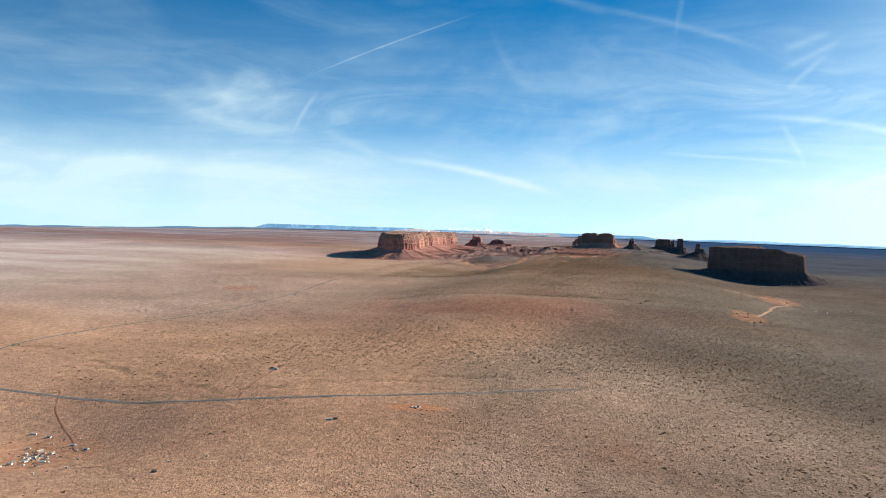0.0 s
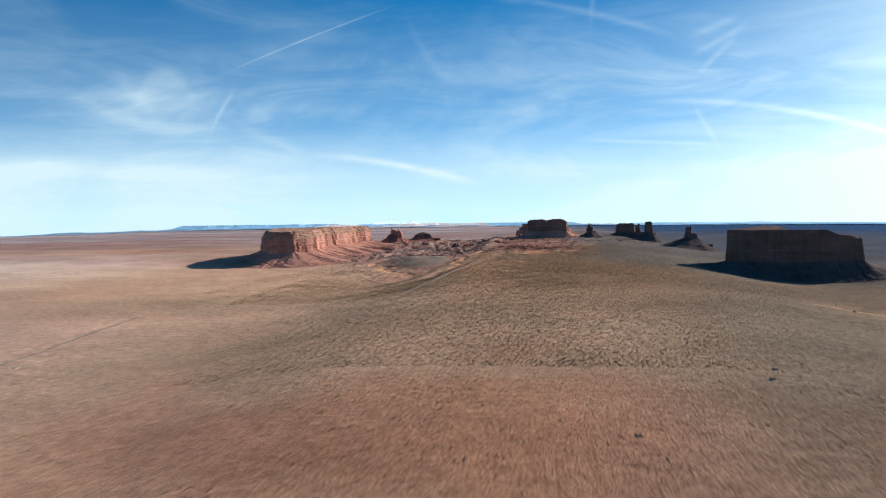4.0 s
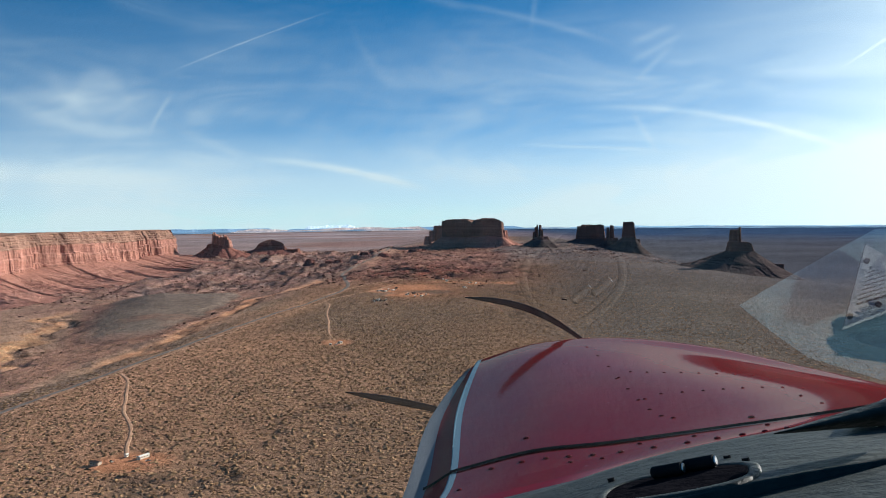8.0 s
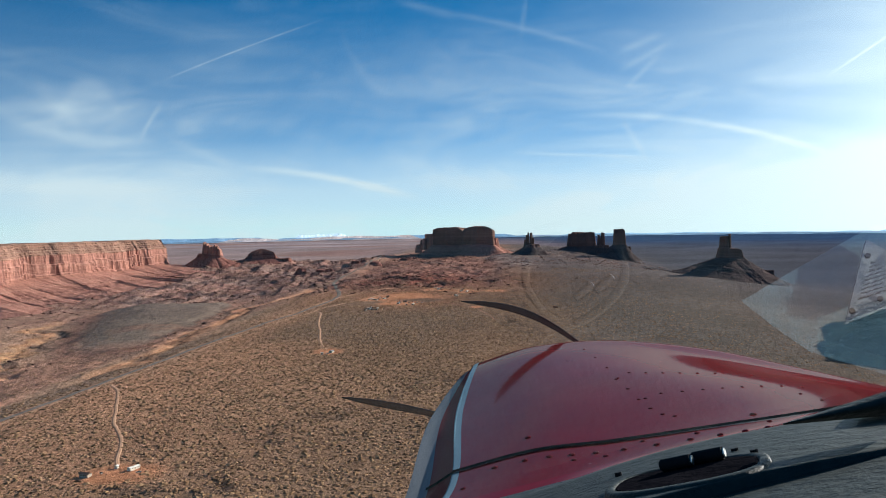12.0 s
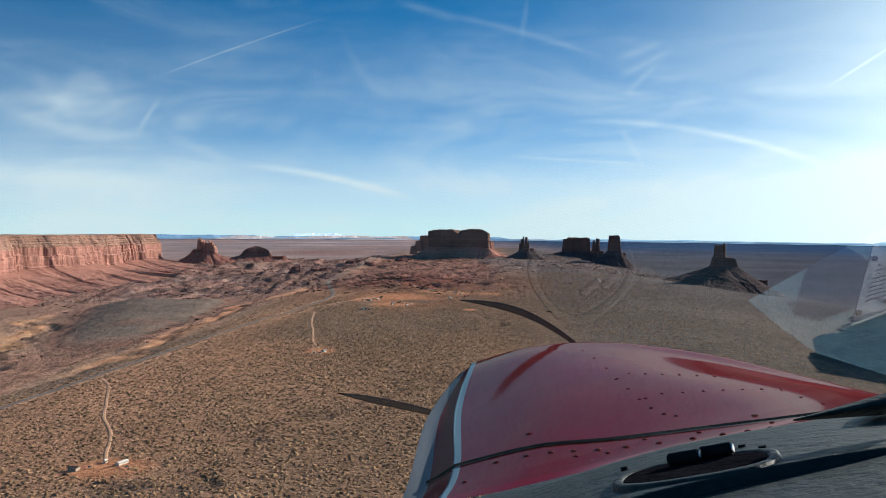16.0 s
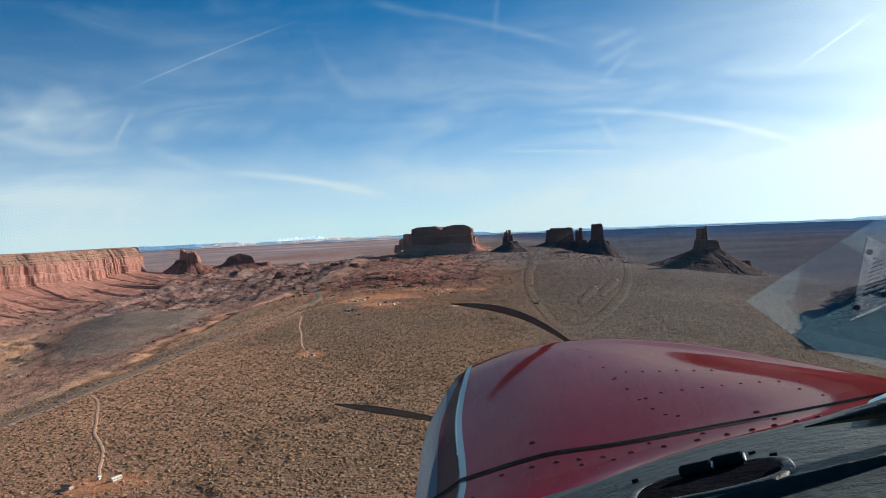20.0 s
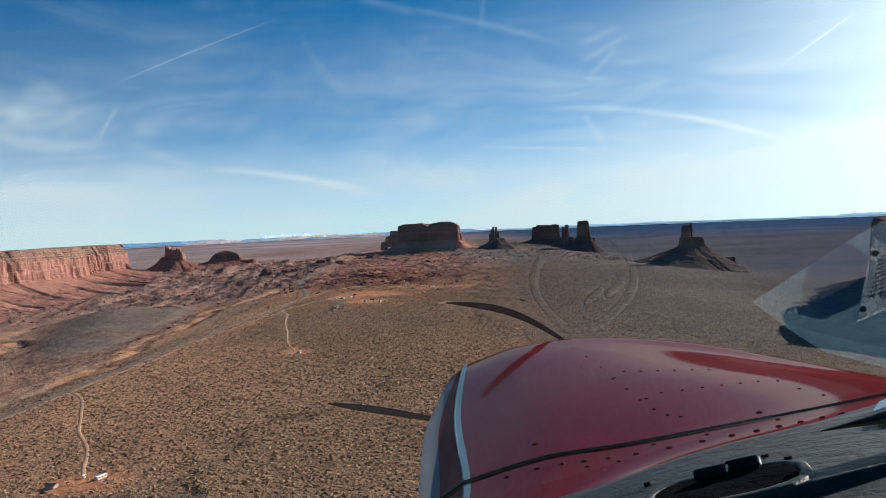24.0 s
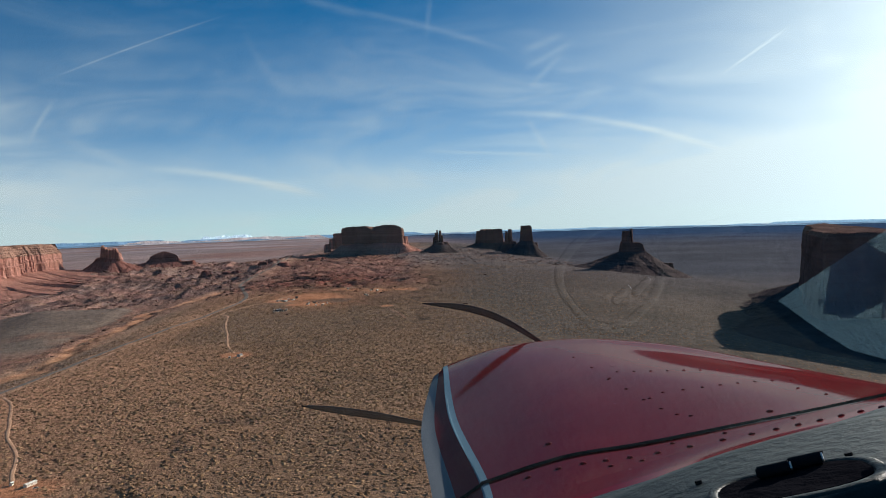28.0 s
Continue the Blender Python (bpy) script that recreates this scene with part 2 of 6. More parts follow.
def lands(x, y):
    """Where each kind of country lies: badlands, red ledges, the smooth grey apron."""
    x, y = np.asarray(x, float), np.asarray(y, float)
    w = 5 * fbm(x * 0.06, y * 0.06, 41, 3)
    bad = sstep(x + w, -62, -50) * sstep(-x - 0.5 * w, 16.8, 19.5) * sstep(y + w, 98, 118) * sstep(-y, -215, -185)
    side = sstep(x + w, -46, -40) * sstep(-x - w * 0.3, 17.6, 20) * sstep(y + w, 62, 72) * sstep(-y + w, -108, -96)
    ledge = np.exp(-(((x + 7 + 0.14 * (y - 108)) / 7.5) ** 2) - ((y - 112) / 16) ** 2)
    rill = 1.6 * (ridged(x * 0.45 + 0.2 * y, y * 0.45 - 0.2 * x, 43, 4) - 0.6) + 0.35 * w
    apron = sstep(x + 0.6 * rill + 27.3 + (y - 70) * 0.40, -1.5, 7.5) * sstep(-x + rill - 20.4 - (y - 68) * 0.09, 0, 2.4) * sstep(y + 2 * rill, 68, 73) * sstep(-y + rill, -106, -99)
    knolls = sstep(y + w, 93, 106) * sstep(x, -19, -16) * sstep(-x - 0.5 * w, -5, 0) * sstep(-y, -205, -180)
    east = sstep(y + w, 122, 142) * sstep(x + w, -1, 6) * sstep(-x, -34, -26) * sstep(-y, -205, -190)
    return bad, side, ledge, apron, knolls, east


def steps(x, y):
    """Low rock steps, running aslant; a step lies at each whole number and a half."""
    return 3.6 * fbm(x * 0.10 + y * 0.03, y * 0.055 - x * 0.03, 25, 4) + 0.5 * fbm(x * 0.6, y * 0.6, 26, 3)


def ground_z(x, y):
    x, y = np.asarray(x, float), np.asarray(y, float)
    r = np.hypot(x, y - 60)
    z = -0.75 - 0.0205 * np.maximum(0, np.sqrt((np.maximum(r - 230, 0)) ** 2 + 60 ** 2) - 60)
    z = z - 14.0 * sstep(-np.arctan2(x, y + 140) * 57.3, 22, 38) * sstep(r, 300, 2000)
    z = z + 2.55 * np.exp(-((x + 1) / np.where(x < -1, 22.0, 26.0)) ** 4) * sstep(y, -140, 15) * sstep(-y, -330, -215)
    z = z - 0.35 * np.exp(-((x - 4) / 22) ** 4 - ((y - 158) / 26) ** 4)
    z = z + 1.3 * np.exp(-((x - 27) / 14) ** 2 - ((y - 113) / 16) ** 2) - 1.1 * np.exp(-((x - 40) / 16) ** 2 - ((y - 62) / 16) ** 2)
    z = z + 0.2 * np.exp(-((x - 14) / 10) ** 2 - ((y - 150) / 18) ** 2)
    z = z + 1.75 * np.exp(-((x + 44) / 20) ** 2 - ((y - 168) / 24) ** 2)
    z = z - 0.9 * np.exp(-((x + 66) / 22) ** 2 - ((y - 96) / 30) ** 2)
    z = z - 1.4 * np.exp(-((x + 26) / 10) ** 2 - ((y + 98) / 9) ** 2)
    bad, side, ledge, apron, knolls, east = lands(x, y)
    z = z + 0.28 * fbm(x * 0.05, y * 0.05, 2, 4) * sstep(r, 5, 60) + 0.05 * fbm(x * 0.45, y * 0.45, 3, 4)
    z = z + bad * (0.95 * ridged(x * 0.22 + 0.03 * y, y * 0.07, 11, 5) - 0.5 + 0.5 * (ridged(x * 0.6, y * 0.25, 16, 3) - 0.6))
    z = z + side * (1 - apron) * (0.2 * ridged(x * 0.30, y * 0.20, 13, 5) - 0.14) - 0.35 * knolls * sstep(y, 100, 118)
    z = z + ledge * (0.3 * ridged(x * 0.24 + y * 0.08, y * 0.12, 15, 5) - 0.2)
    z = z + knolls * (0.3 * ridged(x * 0.16 + 0.05 * y, y * 0.07, 19, 5) - 0.2) + east * (0.55 * ridged(x * 0.12, y * 0.09 + x * 0.04, 20, 5) - 0.32)
    z = z + np.clip(0.8 * bad + 0.4 * side * (1 - apron) + 0.35 * knolls + 0.3 * ledge + 0.6 * east, 0, 1) * (0.5 * (ridged(x * 0.34, y * 0.18, 12, 5) - 0.55) + 0.16 * fbm(x * 0.9, y * 0.9, 14, 3))
    wash = sstep(x, -44, -36) * sstep(-x, 18.6, 20.5) * sstep(y, 44, 54) * sstep(-y, -100, -88)
    z = z + wash * (1 - 0.85 * apron) * (0.30 * ridged(x * 0.75 + 0.35 * y, y * 0.5 - 0.3 * x, 73, 3) - 0.2)
    fr = steps(x, y)
    fr = fr - np.floor(fr)
    z = z + np.clip(knolls + ledge + 0.7 * bad, 0, 1) * (0.30 + 0.12 * ledge) * (sstep(fr, 0.40, 0.60) - fr)
    fan = 0.45 - 0.010 * (x + 18.4) + 0.003 * (y - 66) + 0.12 * fbm(x * 0.3, y * 0.3, 27, 4)
    z = z + 0.85 * apron * (fan - z)
    for pts, deep, wide in ((GULLY, 0.16, 0.6), (CREEK, 0.16, 0.4), (DRY_WASH, 0.09, 0.18), (RIM_WASH, 0.12, 0.35), (ROADSIDE_WASH, 0.12, 0.25)):
        d = away(x, y, pts, 2.6) * (1 + 0.5 * fbm(x * 0.5, y * 0.5, 29, 3))
        z = z - deep * np.exp(-(d / wide) ** 2)
    z = z + sstep(r, 320, 700) * 1.6 * ridged(x * 0.006, y * 0.006, 23, 4) * sstep(-r, -2000, -900)
    return z


# ---------------------------------------------------------------- materials
class Mat:
    """A node material, written line by line."""

    def __init__(self, name, rough=0.9, metal=0.0, spec=0.0):
        self.m = bpy.data.materials.new(name)
        self.m.use_nodes = True
        self.t = self.m.node_tree
        self.b = self.t.nodes["Principled BSDF"]
        self.b.inputs["Roughness"].default_value = rough
        self.b.inputs["Metallic"].default_value = metal
        self.b.inputs["Specular IOR Level"].default_value = spec
        self.geo = self.t.nodes.new("ShaderNodeNewGeometry")
        self.pos = self.geo.outputs["Position"]

    def node(self, kind, **sockets):
        n = self.t.nodes.new(kind)
        for k, v in sockets.items():
            self.set(n.inputs[k.replace("_", " ")], v)
        return n

    def set(self, socket, v):
        if isinstance(v, bpy.types.NodeSocket):
            self.t.links.new(v, socket)
        elif isinstance(v, tuple) and len(v) == 3 and socket.type == "RGBA":
            socket.default_value = (*v, 1)
        else:
            socket.default_value = v

    def scaled(self, sx, sy, sz, shift=0.0):
        n = self.node("ShaderNodeMapping", Vector=self.pos)
        n.inputs["Scale"].default_value = (sx, sy, sz)
        n.inputs["Location"].default_value = (shift, shift, shift)
        return n.outputs[0]

    def noise(self, vec, scale=1.0, detail=5.0, rough=0.55, dist=0.0):
        n = self.node("ShaderNodeTexNoise", Vector=vec, Scale=scale, Detail=detail, Roughness=rough, Distortion=dist)
        return n.outputs[0]

    def cells(self, vec, scale, out="Distance", rand=1.0):
        n = self.node("ShaderNodeTexVoronoi", Vector=vec, Scale=scale, Randomness=rand)
        return n.outputs[out]

    def ramp(self, v, *stops):
        n = self.node("ShaderNodeValToRGB", Fac=v)
        els = n.color_ramp.elements
        while len(els) < len(stops):
            els.new(0.5)
        for e, (p, c) in zip(els, stops):
            e.position = p
            e.color = (c, c, c, 1) if isinstance(c, (int, float)) else (*c, 1)
        return n.outputs[0]

    def math(self, op, a, b=0.0, c=0.0):
        n = self.t.nodes.new("ShaderNodeMath")
        n.operation = op
        for i, v in enumerate((a, b, c)):
            self.set(n.inputs[i], v)
        return n.outputs[0]

    def mix(self, fac, a, b, how="MIX"):
        n = self.t.nodes.new("ShaderNodeMix")
        n.data_type, n.blend_type = "RGBA", how
        self.set(n.inputs[0], fac)
        self.set(n.inputs[6], a)
        self.set(n.inputs[7], b)
        return n.outputs[2]

    def done(self, colour, height=None, strength=0.4, distance=0.05):
        self.set(self.b.inputs["Base Color"], colour)
        if height is not None:
            n = self.node("ShaderNodeBump", Height=height, Strength=strength, Distance=distance)
            self.t.links.new(n.outputs[0], self.b.inputs["Normal"])
        return self.m


def ground_material():
    m = Mat("desert_ground", 0.95)
    zone = m.node("ShaderNodeAttribute")
    zone.attribute_name = "zone"
    patch = m.noise(m.scaled(0.05, 0.05, 0.05), 1, 6, 0.6)
    grain = m.noise(m.scaled(1.6, 1.6, 1.6), 1, 8, 0.72)
    c = m.mix(0.65, zone.outputs["Color"], m.ramp(patch, (0.3, 0.32), (0.5, 0.5), (0.7, 0.70)), "OVERLAY")
    c = m.mix(0.5, c, m.ramp(grain, (0.3, 0.22), (0.7, 0.78)), "OVERLAY")
    fleck = m.noise(m.scaled(4.5, 4.5, 4.5, 2.0), 1, 4, 0.8)
    c = m.mix(0.5, c, m.ramp(fleck, (0.36, 0.22), (0.64, 0.78)), "OVERLAY")
    # scrub: small dark tufts, thick where the ground's mask is high
    spots = m.cells(m.scaled(1, 1, 0.0), 5.2)
    big = m.cells(m.scaled(1, 1, 0.0, 3.3), 1.9)
    tuft = m.math("SUBTRACT", 1.0, m.ramp(spots, (0.22, 0.0), (0.36, 1.0)))
    shrub = m.math("SUBTRACT", 1.0, m.ramp(big, (0.10, 0.0), (0.2, 1.0)))
    cover = m.math("MULTIPLY", m.math("MAXIMUM", tuft, shrub), m.math("MULTIPLY", zone.outputs["Alpha"], m.ramp(patch, (0.3, 0.45), (0.6, 1.0))))
    c = m.mix(m.math("MULTIPLY", cover, 0.7), c, (0.150, 0.092, 0.054))
    # broken rock and sandy runnels in the badlands
    rocky = m.node("ShaderNodeAttribute")
    rocky.attribute_name = "rocky"
    crag = m.noise(m.scaled(1.0, 1.9, 2.0), 1, 9, 0.76, 0.5)
    vein = m.noise(m.scaled(0.30, 0.11, 0.4, 5.0), 1, 6, 0.6, 1.2)
    c = m.mix(m.math("MULTIPLY", rocky.outputs["Fac"], m.ramp(crag, (0.52, 0.0), (0.64, 0.5))), c, (0.125, 0.074, 0.060))
    c = m.mix(m.math("MULTIPLY", rocky.outputs["Fac"], m.ramp(crag, (0.30, 0.35), (0.42, 0.0))), c, (0.42, 0.25, 0.175))
    c = m.mix(m.math("MULTIPLY", rocky.outputs["Fac"], m.ramp(vein, (0.46, 0.0), (0.495, 0.5), (0.53, 0.0))), c, (0.45, 0.27, 0.18))
    h = m.math("ADD", m.math("MULTIPLY_ADD", fleck, 0.7, m.math("MULTIPLY", grain, 0.5)), m.math("MULTIPLY", cover, 0.7))
    h = m.math("ADD", h, m.math("MULTIPLY", rocky.outputs["Fac"], m.math("MULTIPLY", crag, 3.2)))
    return m.done(c, h, 0.9, 0.10)


def rock_material(name, base, dark, pale, band=2.2, streak=0.6, strata=0.5, relief=0.5):
    m = Mat(name, 0.9)
    sep = m.node("ShaderNodeSeparateXYZ", Vector=m.pos)
    wob = m.noise(m.scaled(0.25, 0.25, 0.25), 1, 4)
    zz = m.math("MULTIPLY_ADD", sep.outputs[2], band, m.math("MULTIPLY", wob, 1.2))
    lay = m.node("ShaderNodeCombineXYZ", Z=zz).outputs[0]
    layers = m.noise(lay, 1.0, 5, 0.7)
    runs = m.math("MULTIPLY_ADD", m.noise(m.scaled(0.9, 0.9, 0.10), 1, 5, 0.6, 0.4), 0.6, m.math("MULTIPLY", m.noise(m.scaled(3.2, 3.2, 0.5), 1, 6, 0.7, 0.3), 0.4))
    blot = m.noise(m.scaled(0.22, 0.22, 0.5, 7.0), 1, 5, 0.6, 0.5)
    grit = m.noise(m.scaled(6, 6, 6), 1, 5, 0.7)
    c = m.mix(strata, base, m.ramp(layers, (0.32, dark), (0.5, base), (0.7, pale)))
    c = m.mix(streak, c, m.mix(1.0, c, m.ramp(runs, (0.32, 0.28), (0.5, 0.5), (0.72, 0.68)), "OVERLAY"))
    c = m.mix(0.6, c, m.ramp(blot, (0.3, 0.30), (0.5, 0.5), (0.7, 0.66)), "OVERLAY")
    c = m.mix(0.45, c, m.ramp(grit, (0.3, 0.35), (0.7, 0.62)), "OVERLAY")
    h = m.math("ADD", m.math("ADD", m.math("MULTIPLY", runs, 1.0), m.math("MULTIPLY", layers, 0.6)), m.math("MULTIPLY", grit, 0.4))
    return m.done(c, h, relief, 0.25)


def plain_material(name, colour, rough=0.85, var=0.25, scale=8.0, metal=0.0, relief=0.2, deep=0.01, spec=0.0, glow=None):
    m = Mat(name, rough, metal, spec)
    n = m.noise(m.scaled(scale, scale, scale), 1, 5, 0.6)
    c = m.mix(var, colour, m.ramp(n, (0.3, 0.2), (0.7, 0.8)), "OVERLAY")
    if glow:
        m.set(m.b.inputs["Emission Color"], m.mix(var, glow, m.ramp(n, (0.3, 0.2), (0.7, 0.8)), "OVERLAY"))
        m.b.inputs["Emission Strength"].default_value = 1.0
    return m.done(c, n, relief, deep)


GROUND = ground_material()
CLIFF = rock_material("red_sandstone", (0.42, 0.200, 0.150), (0.22, 0.095, 0.072), (0.56, 0.35, 0.28), 2.6, 1.0, 0.45, 0.9)
CAPROCK = rock_material("ledgy_caprock", (0.34, 0.185, 0.132), (0.17, 0.095, 0.072), (0.46, 0.33, 0.25), 7.0, 0.4, 0.9, 0.9)
TALUS = rock_material("red_talus", (0.43, 0.200, 0.145), (0.26, 0.105, 0.078), (0.55, 0.31, 0.23), 3.5, 0.5, 0.6, 0.9)
RED_MUD = rock_material("red_mudstone", (0.275, 0.118, 0.090), (0.15, 0.052, 0.04), (0.32, 0.135, 0.10), 5.0, 0.5, 0.7, 0.9)
# sandstone and scree darkened: the backlit buttes' shade is in the colour
SHADE_ROCK = rock_material("shaded_sandstone", (0.165, 0.10, 0.083), (0.10, 0.06, 0.052), (0.24, 0.15, 0.125), 2.6, 0.6, 0.5, 0.9)
SHADE_SCREE = rock_material("shaded_scree", (0.105, 0.078, 0.072), (0.07, 0.052, 0.05), (0.15, 0.115, 0.105), 3.5, 0.4, 0.5, 0.9)
# tomb mesa's rock, its shadowed front partly put into the colour
DIM_ROCK = rock_material("dimmed_sandstone", (0.225, 0.128, 0.100), (0.135, 0.072, 0.058), (0.37, 0.245, 0.195), 2.6, 0.6, 0.6, 0.9)
ASPHALT = plain_material("worn_asphalt", (0.215, 0.175, 0.145), 0.9, 0.3, 3.0)
DIRT = plain_material("sandy_track", (0.56, 0.315, 0.190), 0.95, 0.4, 2.0)


def boulder_material():
    m = Mat("broken_red_rock", 0.95)
    n = m.noise(m.scaled(3, 3, 3), 1, 5, 0.65)
    c = m.ramp(m.geo.outputs["Random Per Island"], (0.0, (0.125, 0.060, 0.046)), (0.5, (0.20, 0.098, 0.074)), (1.0, (0.32, 0.18, 0.135)))
    return m.done(m.mix(0.5, c, m.ramp(n, (0.3, 0.3), (0.7, 0.7)), "OVERLAY"), n, 0.5, 0.05)


BOULDER = boulder_material()
BARE = plain_material("bare_orange_sand", (0.36, 0.165, 0.10), 0.95, 0.4, 1.2)


def scrub_material():
    m = Mat("dry_scrub", 0.95)
    n = m.noise(m.scaled(0.6, 0.6, 0.6), 1, 4)
    c = m.ramp(m.geo.outputs["Random Per Island"], (0.0, (0.170, 0.092, 0.048)), (0.5, (0.270, 0.150, 0.078)), (1.0, (0.46, 0.27, 0.14)))
    return m.done(m.mix(0.4, c, m.ramp(n, (0.3, 0.35), (0.7, 0.65)), "OVERLAY"))


SHRUB = scrub_material()
WHITE_PAINT = plain_material("white_paint", (0.90, 0.80, 0.64), 0.6, 0.15, 20)
CREAM_WALL = plain_material("cream_siding", (0.66, 0.60, 0.50), 0.7, 0.15, 20)
TAN_WALL = plain_material("tan_siding", (0.50, 0.40, 0.30), 0.8, 0.2, 20)
GREY_ROOF = plain_material("grey_roof", (0.30, 0.29, 0.28), 0.7, 0.25, 15)
WHITE_ROOF = plain_material("pale_metal_roof", (0.93, 0.85, 0.70), 0.4, 0.1, 15, spec=0.6)
BROWN_ROOF = plain_material("brown_shingle_roof", (0.16, 0.11, 0.085), 0.9, 0.3, 25)
DARK_GLASS = plain_material("dark_glass", (0.03, 0.035, 0.04), 0.15, 0.1, 20)
TYRE = plain_material("black_rubber", (0.02, 0.02, 0.02), 0.9, 0.1, 30)
CAR_BLUE = plain_material("dark_car_paint", (0.08, 0.10, 0.14), 0.35, 0.1, 20)
# haze put into these far materials as a faint glow of their own
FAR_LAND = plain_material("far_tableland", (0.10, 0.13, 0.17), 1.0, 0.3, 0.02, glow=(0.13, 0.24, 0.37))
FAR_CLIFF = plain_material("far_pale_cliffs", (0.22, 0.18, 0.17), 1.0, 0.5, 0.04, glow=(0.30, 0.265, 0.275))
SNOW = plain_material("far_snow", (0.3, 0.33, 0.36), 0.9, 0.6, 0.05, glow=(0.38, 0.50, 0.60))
FAR_HAZE = plain_material("far_hazed_hills", (0.10, 0.13, 0.16), 1.0, 0.2, 0.01, glow=(0.22, 0.38, 0.54))
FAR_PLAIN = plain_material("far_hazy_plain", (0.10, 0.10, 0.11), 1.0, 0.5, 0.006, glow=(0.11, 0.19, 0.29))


# ---------------------------------------------------------------- mesh helpers
def mesh_of(name, verts, quads, material, smooth=False):
    verts, quads = np.asarray(verts, np.float32).reshape(-1, 3), np.asarray(quads, np.int32)
    me = bpy.data.meshes.new(name)
    k = quads.shape[1]
    me.vertices.add(len(verts))
    me.vertices.foreach_set("co", verts.ravel())
    me.loops.add(quads.size)
    me.loops.foreach_set("vertex_index", quads.ravel())
    me.polygons.add(len(quads))
    me.polygons.foreach_set("loop_start", np.arange(0, quads.size, k, dtype=np.int32))
    me.polygons.foreach_set("loop_total", np.full(len(quads), k, np.int32))
    me.polygons.foreach_set("use_smooth", np.full(len(quads), smooth))
    me.materials.append(material)
    me.update(calc_edges=True)
    return me


def sheet_mesh(name, grid, material, closed=False, smooth=False):
    """A mesh over a grid of points (rows, columns, 3); closed joins the last column to the first."""
    n, m = grid.shape[:2]
    i, j = np.meshgrid(np.arange(n - 1), np.arange(m if closed else m - 1), indexing="ij")
    j2 = (j + 1) % m
    quads = np.stack([i * m + j, (i + 1) * m + j, (i + 1) * m + j2, i * m + j2], -1).reshape(-1, 4)
    return mesh_of(name, grid.reshape(-1, 3), quads, material, smooth)


def under(ob, parent, label=""):
    ob.parent = parent
    if label:
        ob["label"] = label
    return ob


def part(name, bm, material, parent, label=""):
    me = bpy.data.meshes.new(name)
    bm.to_mesh(me)
    bm.free()
    me.materials.append(material)
    return under(new(name, me), parent, label)


def block(bm, x0, y0, z0, x1, y1, z1, taper=0.0):
    v = [bm.verts.new((x0, y0, z0)), bm.verts.new((x1, y0, z0)), bm.verts.new((x1, y1, z0)), bm.verts.new((x0, y1, z0)),
         bm.verts.new((x0 + taper, y0 + taper, z1)), bm.verts.new((x1 - taper, y0 + taper, z1)),
         bm.verts.new((x1 - taper, y1 - taper, z1)), bm.verts.new((x0 + taper, y1 - taper, z1))]
    for f in ((3, 2, 1, 0), (4, 5, 6, 7), (0, 1, 5, 4), (1, 2, 6, 5), (2, 3, 7, 6), (3, 0, 4, 7)):
        bm.faces.new([v[i] for i in f])


# ---------------------------------------------------------------- ground
def axis(lo, hi, step, far_lo, far_hi, growth=1.10):
    mid = list(np.arange(lo, hi + 1e-6, step))
    for sign, end in ((-1, far_lo), (1, far_hi)):
        s, v, out = step, (lo if sign < 0 else hi), []
        while sign * v < sign * end:
            s = min(s * growth, 70)
            v += sign * s
            out.append(v)
        mid = out[::-1] + mid if sign < 0 else mid + out
    return np.array(mid)


YARDS = [(-0.35, 81.3, 0.5, 0.8), (-9.1, 41.4, 1.3, 1.1), (-7.4, 61.0, 0.8, 0.8), (-6.3, 84.4, 1.7, 1.4), (-8.6, 88.6, 1.8, 1.6), (-1.5, 94.6, 1.2, 2.0), (-5.4, -88.4, 2.2, 1.0), (-24.5, -98.5, 3.4, 3.4),
         (-3.9, 96.2, 1.4, 1.6), (-2.1, 90.4, 0.9, 0.8), (1.2, 94.5, 1.5, 1.2), (-0.9, 93.6, 1.0, 0.9), (31.5, 8, 3.0, 8.0), (22, -29, 2.2, 5.0), (-54, -15, 3.0, 4.0)]


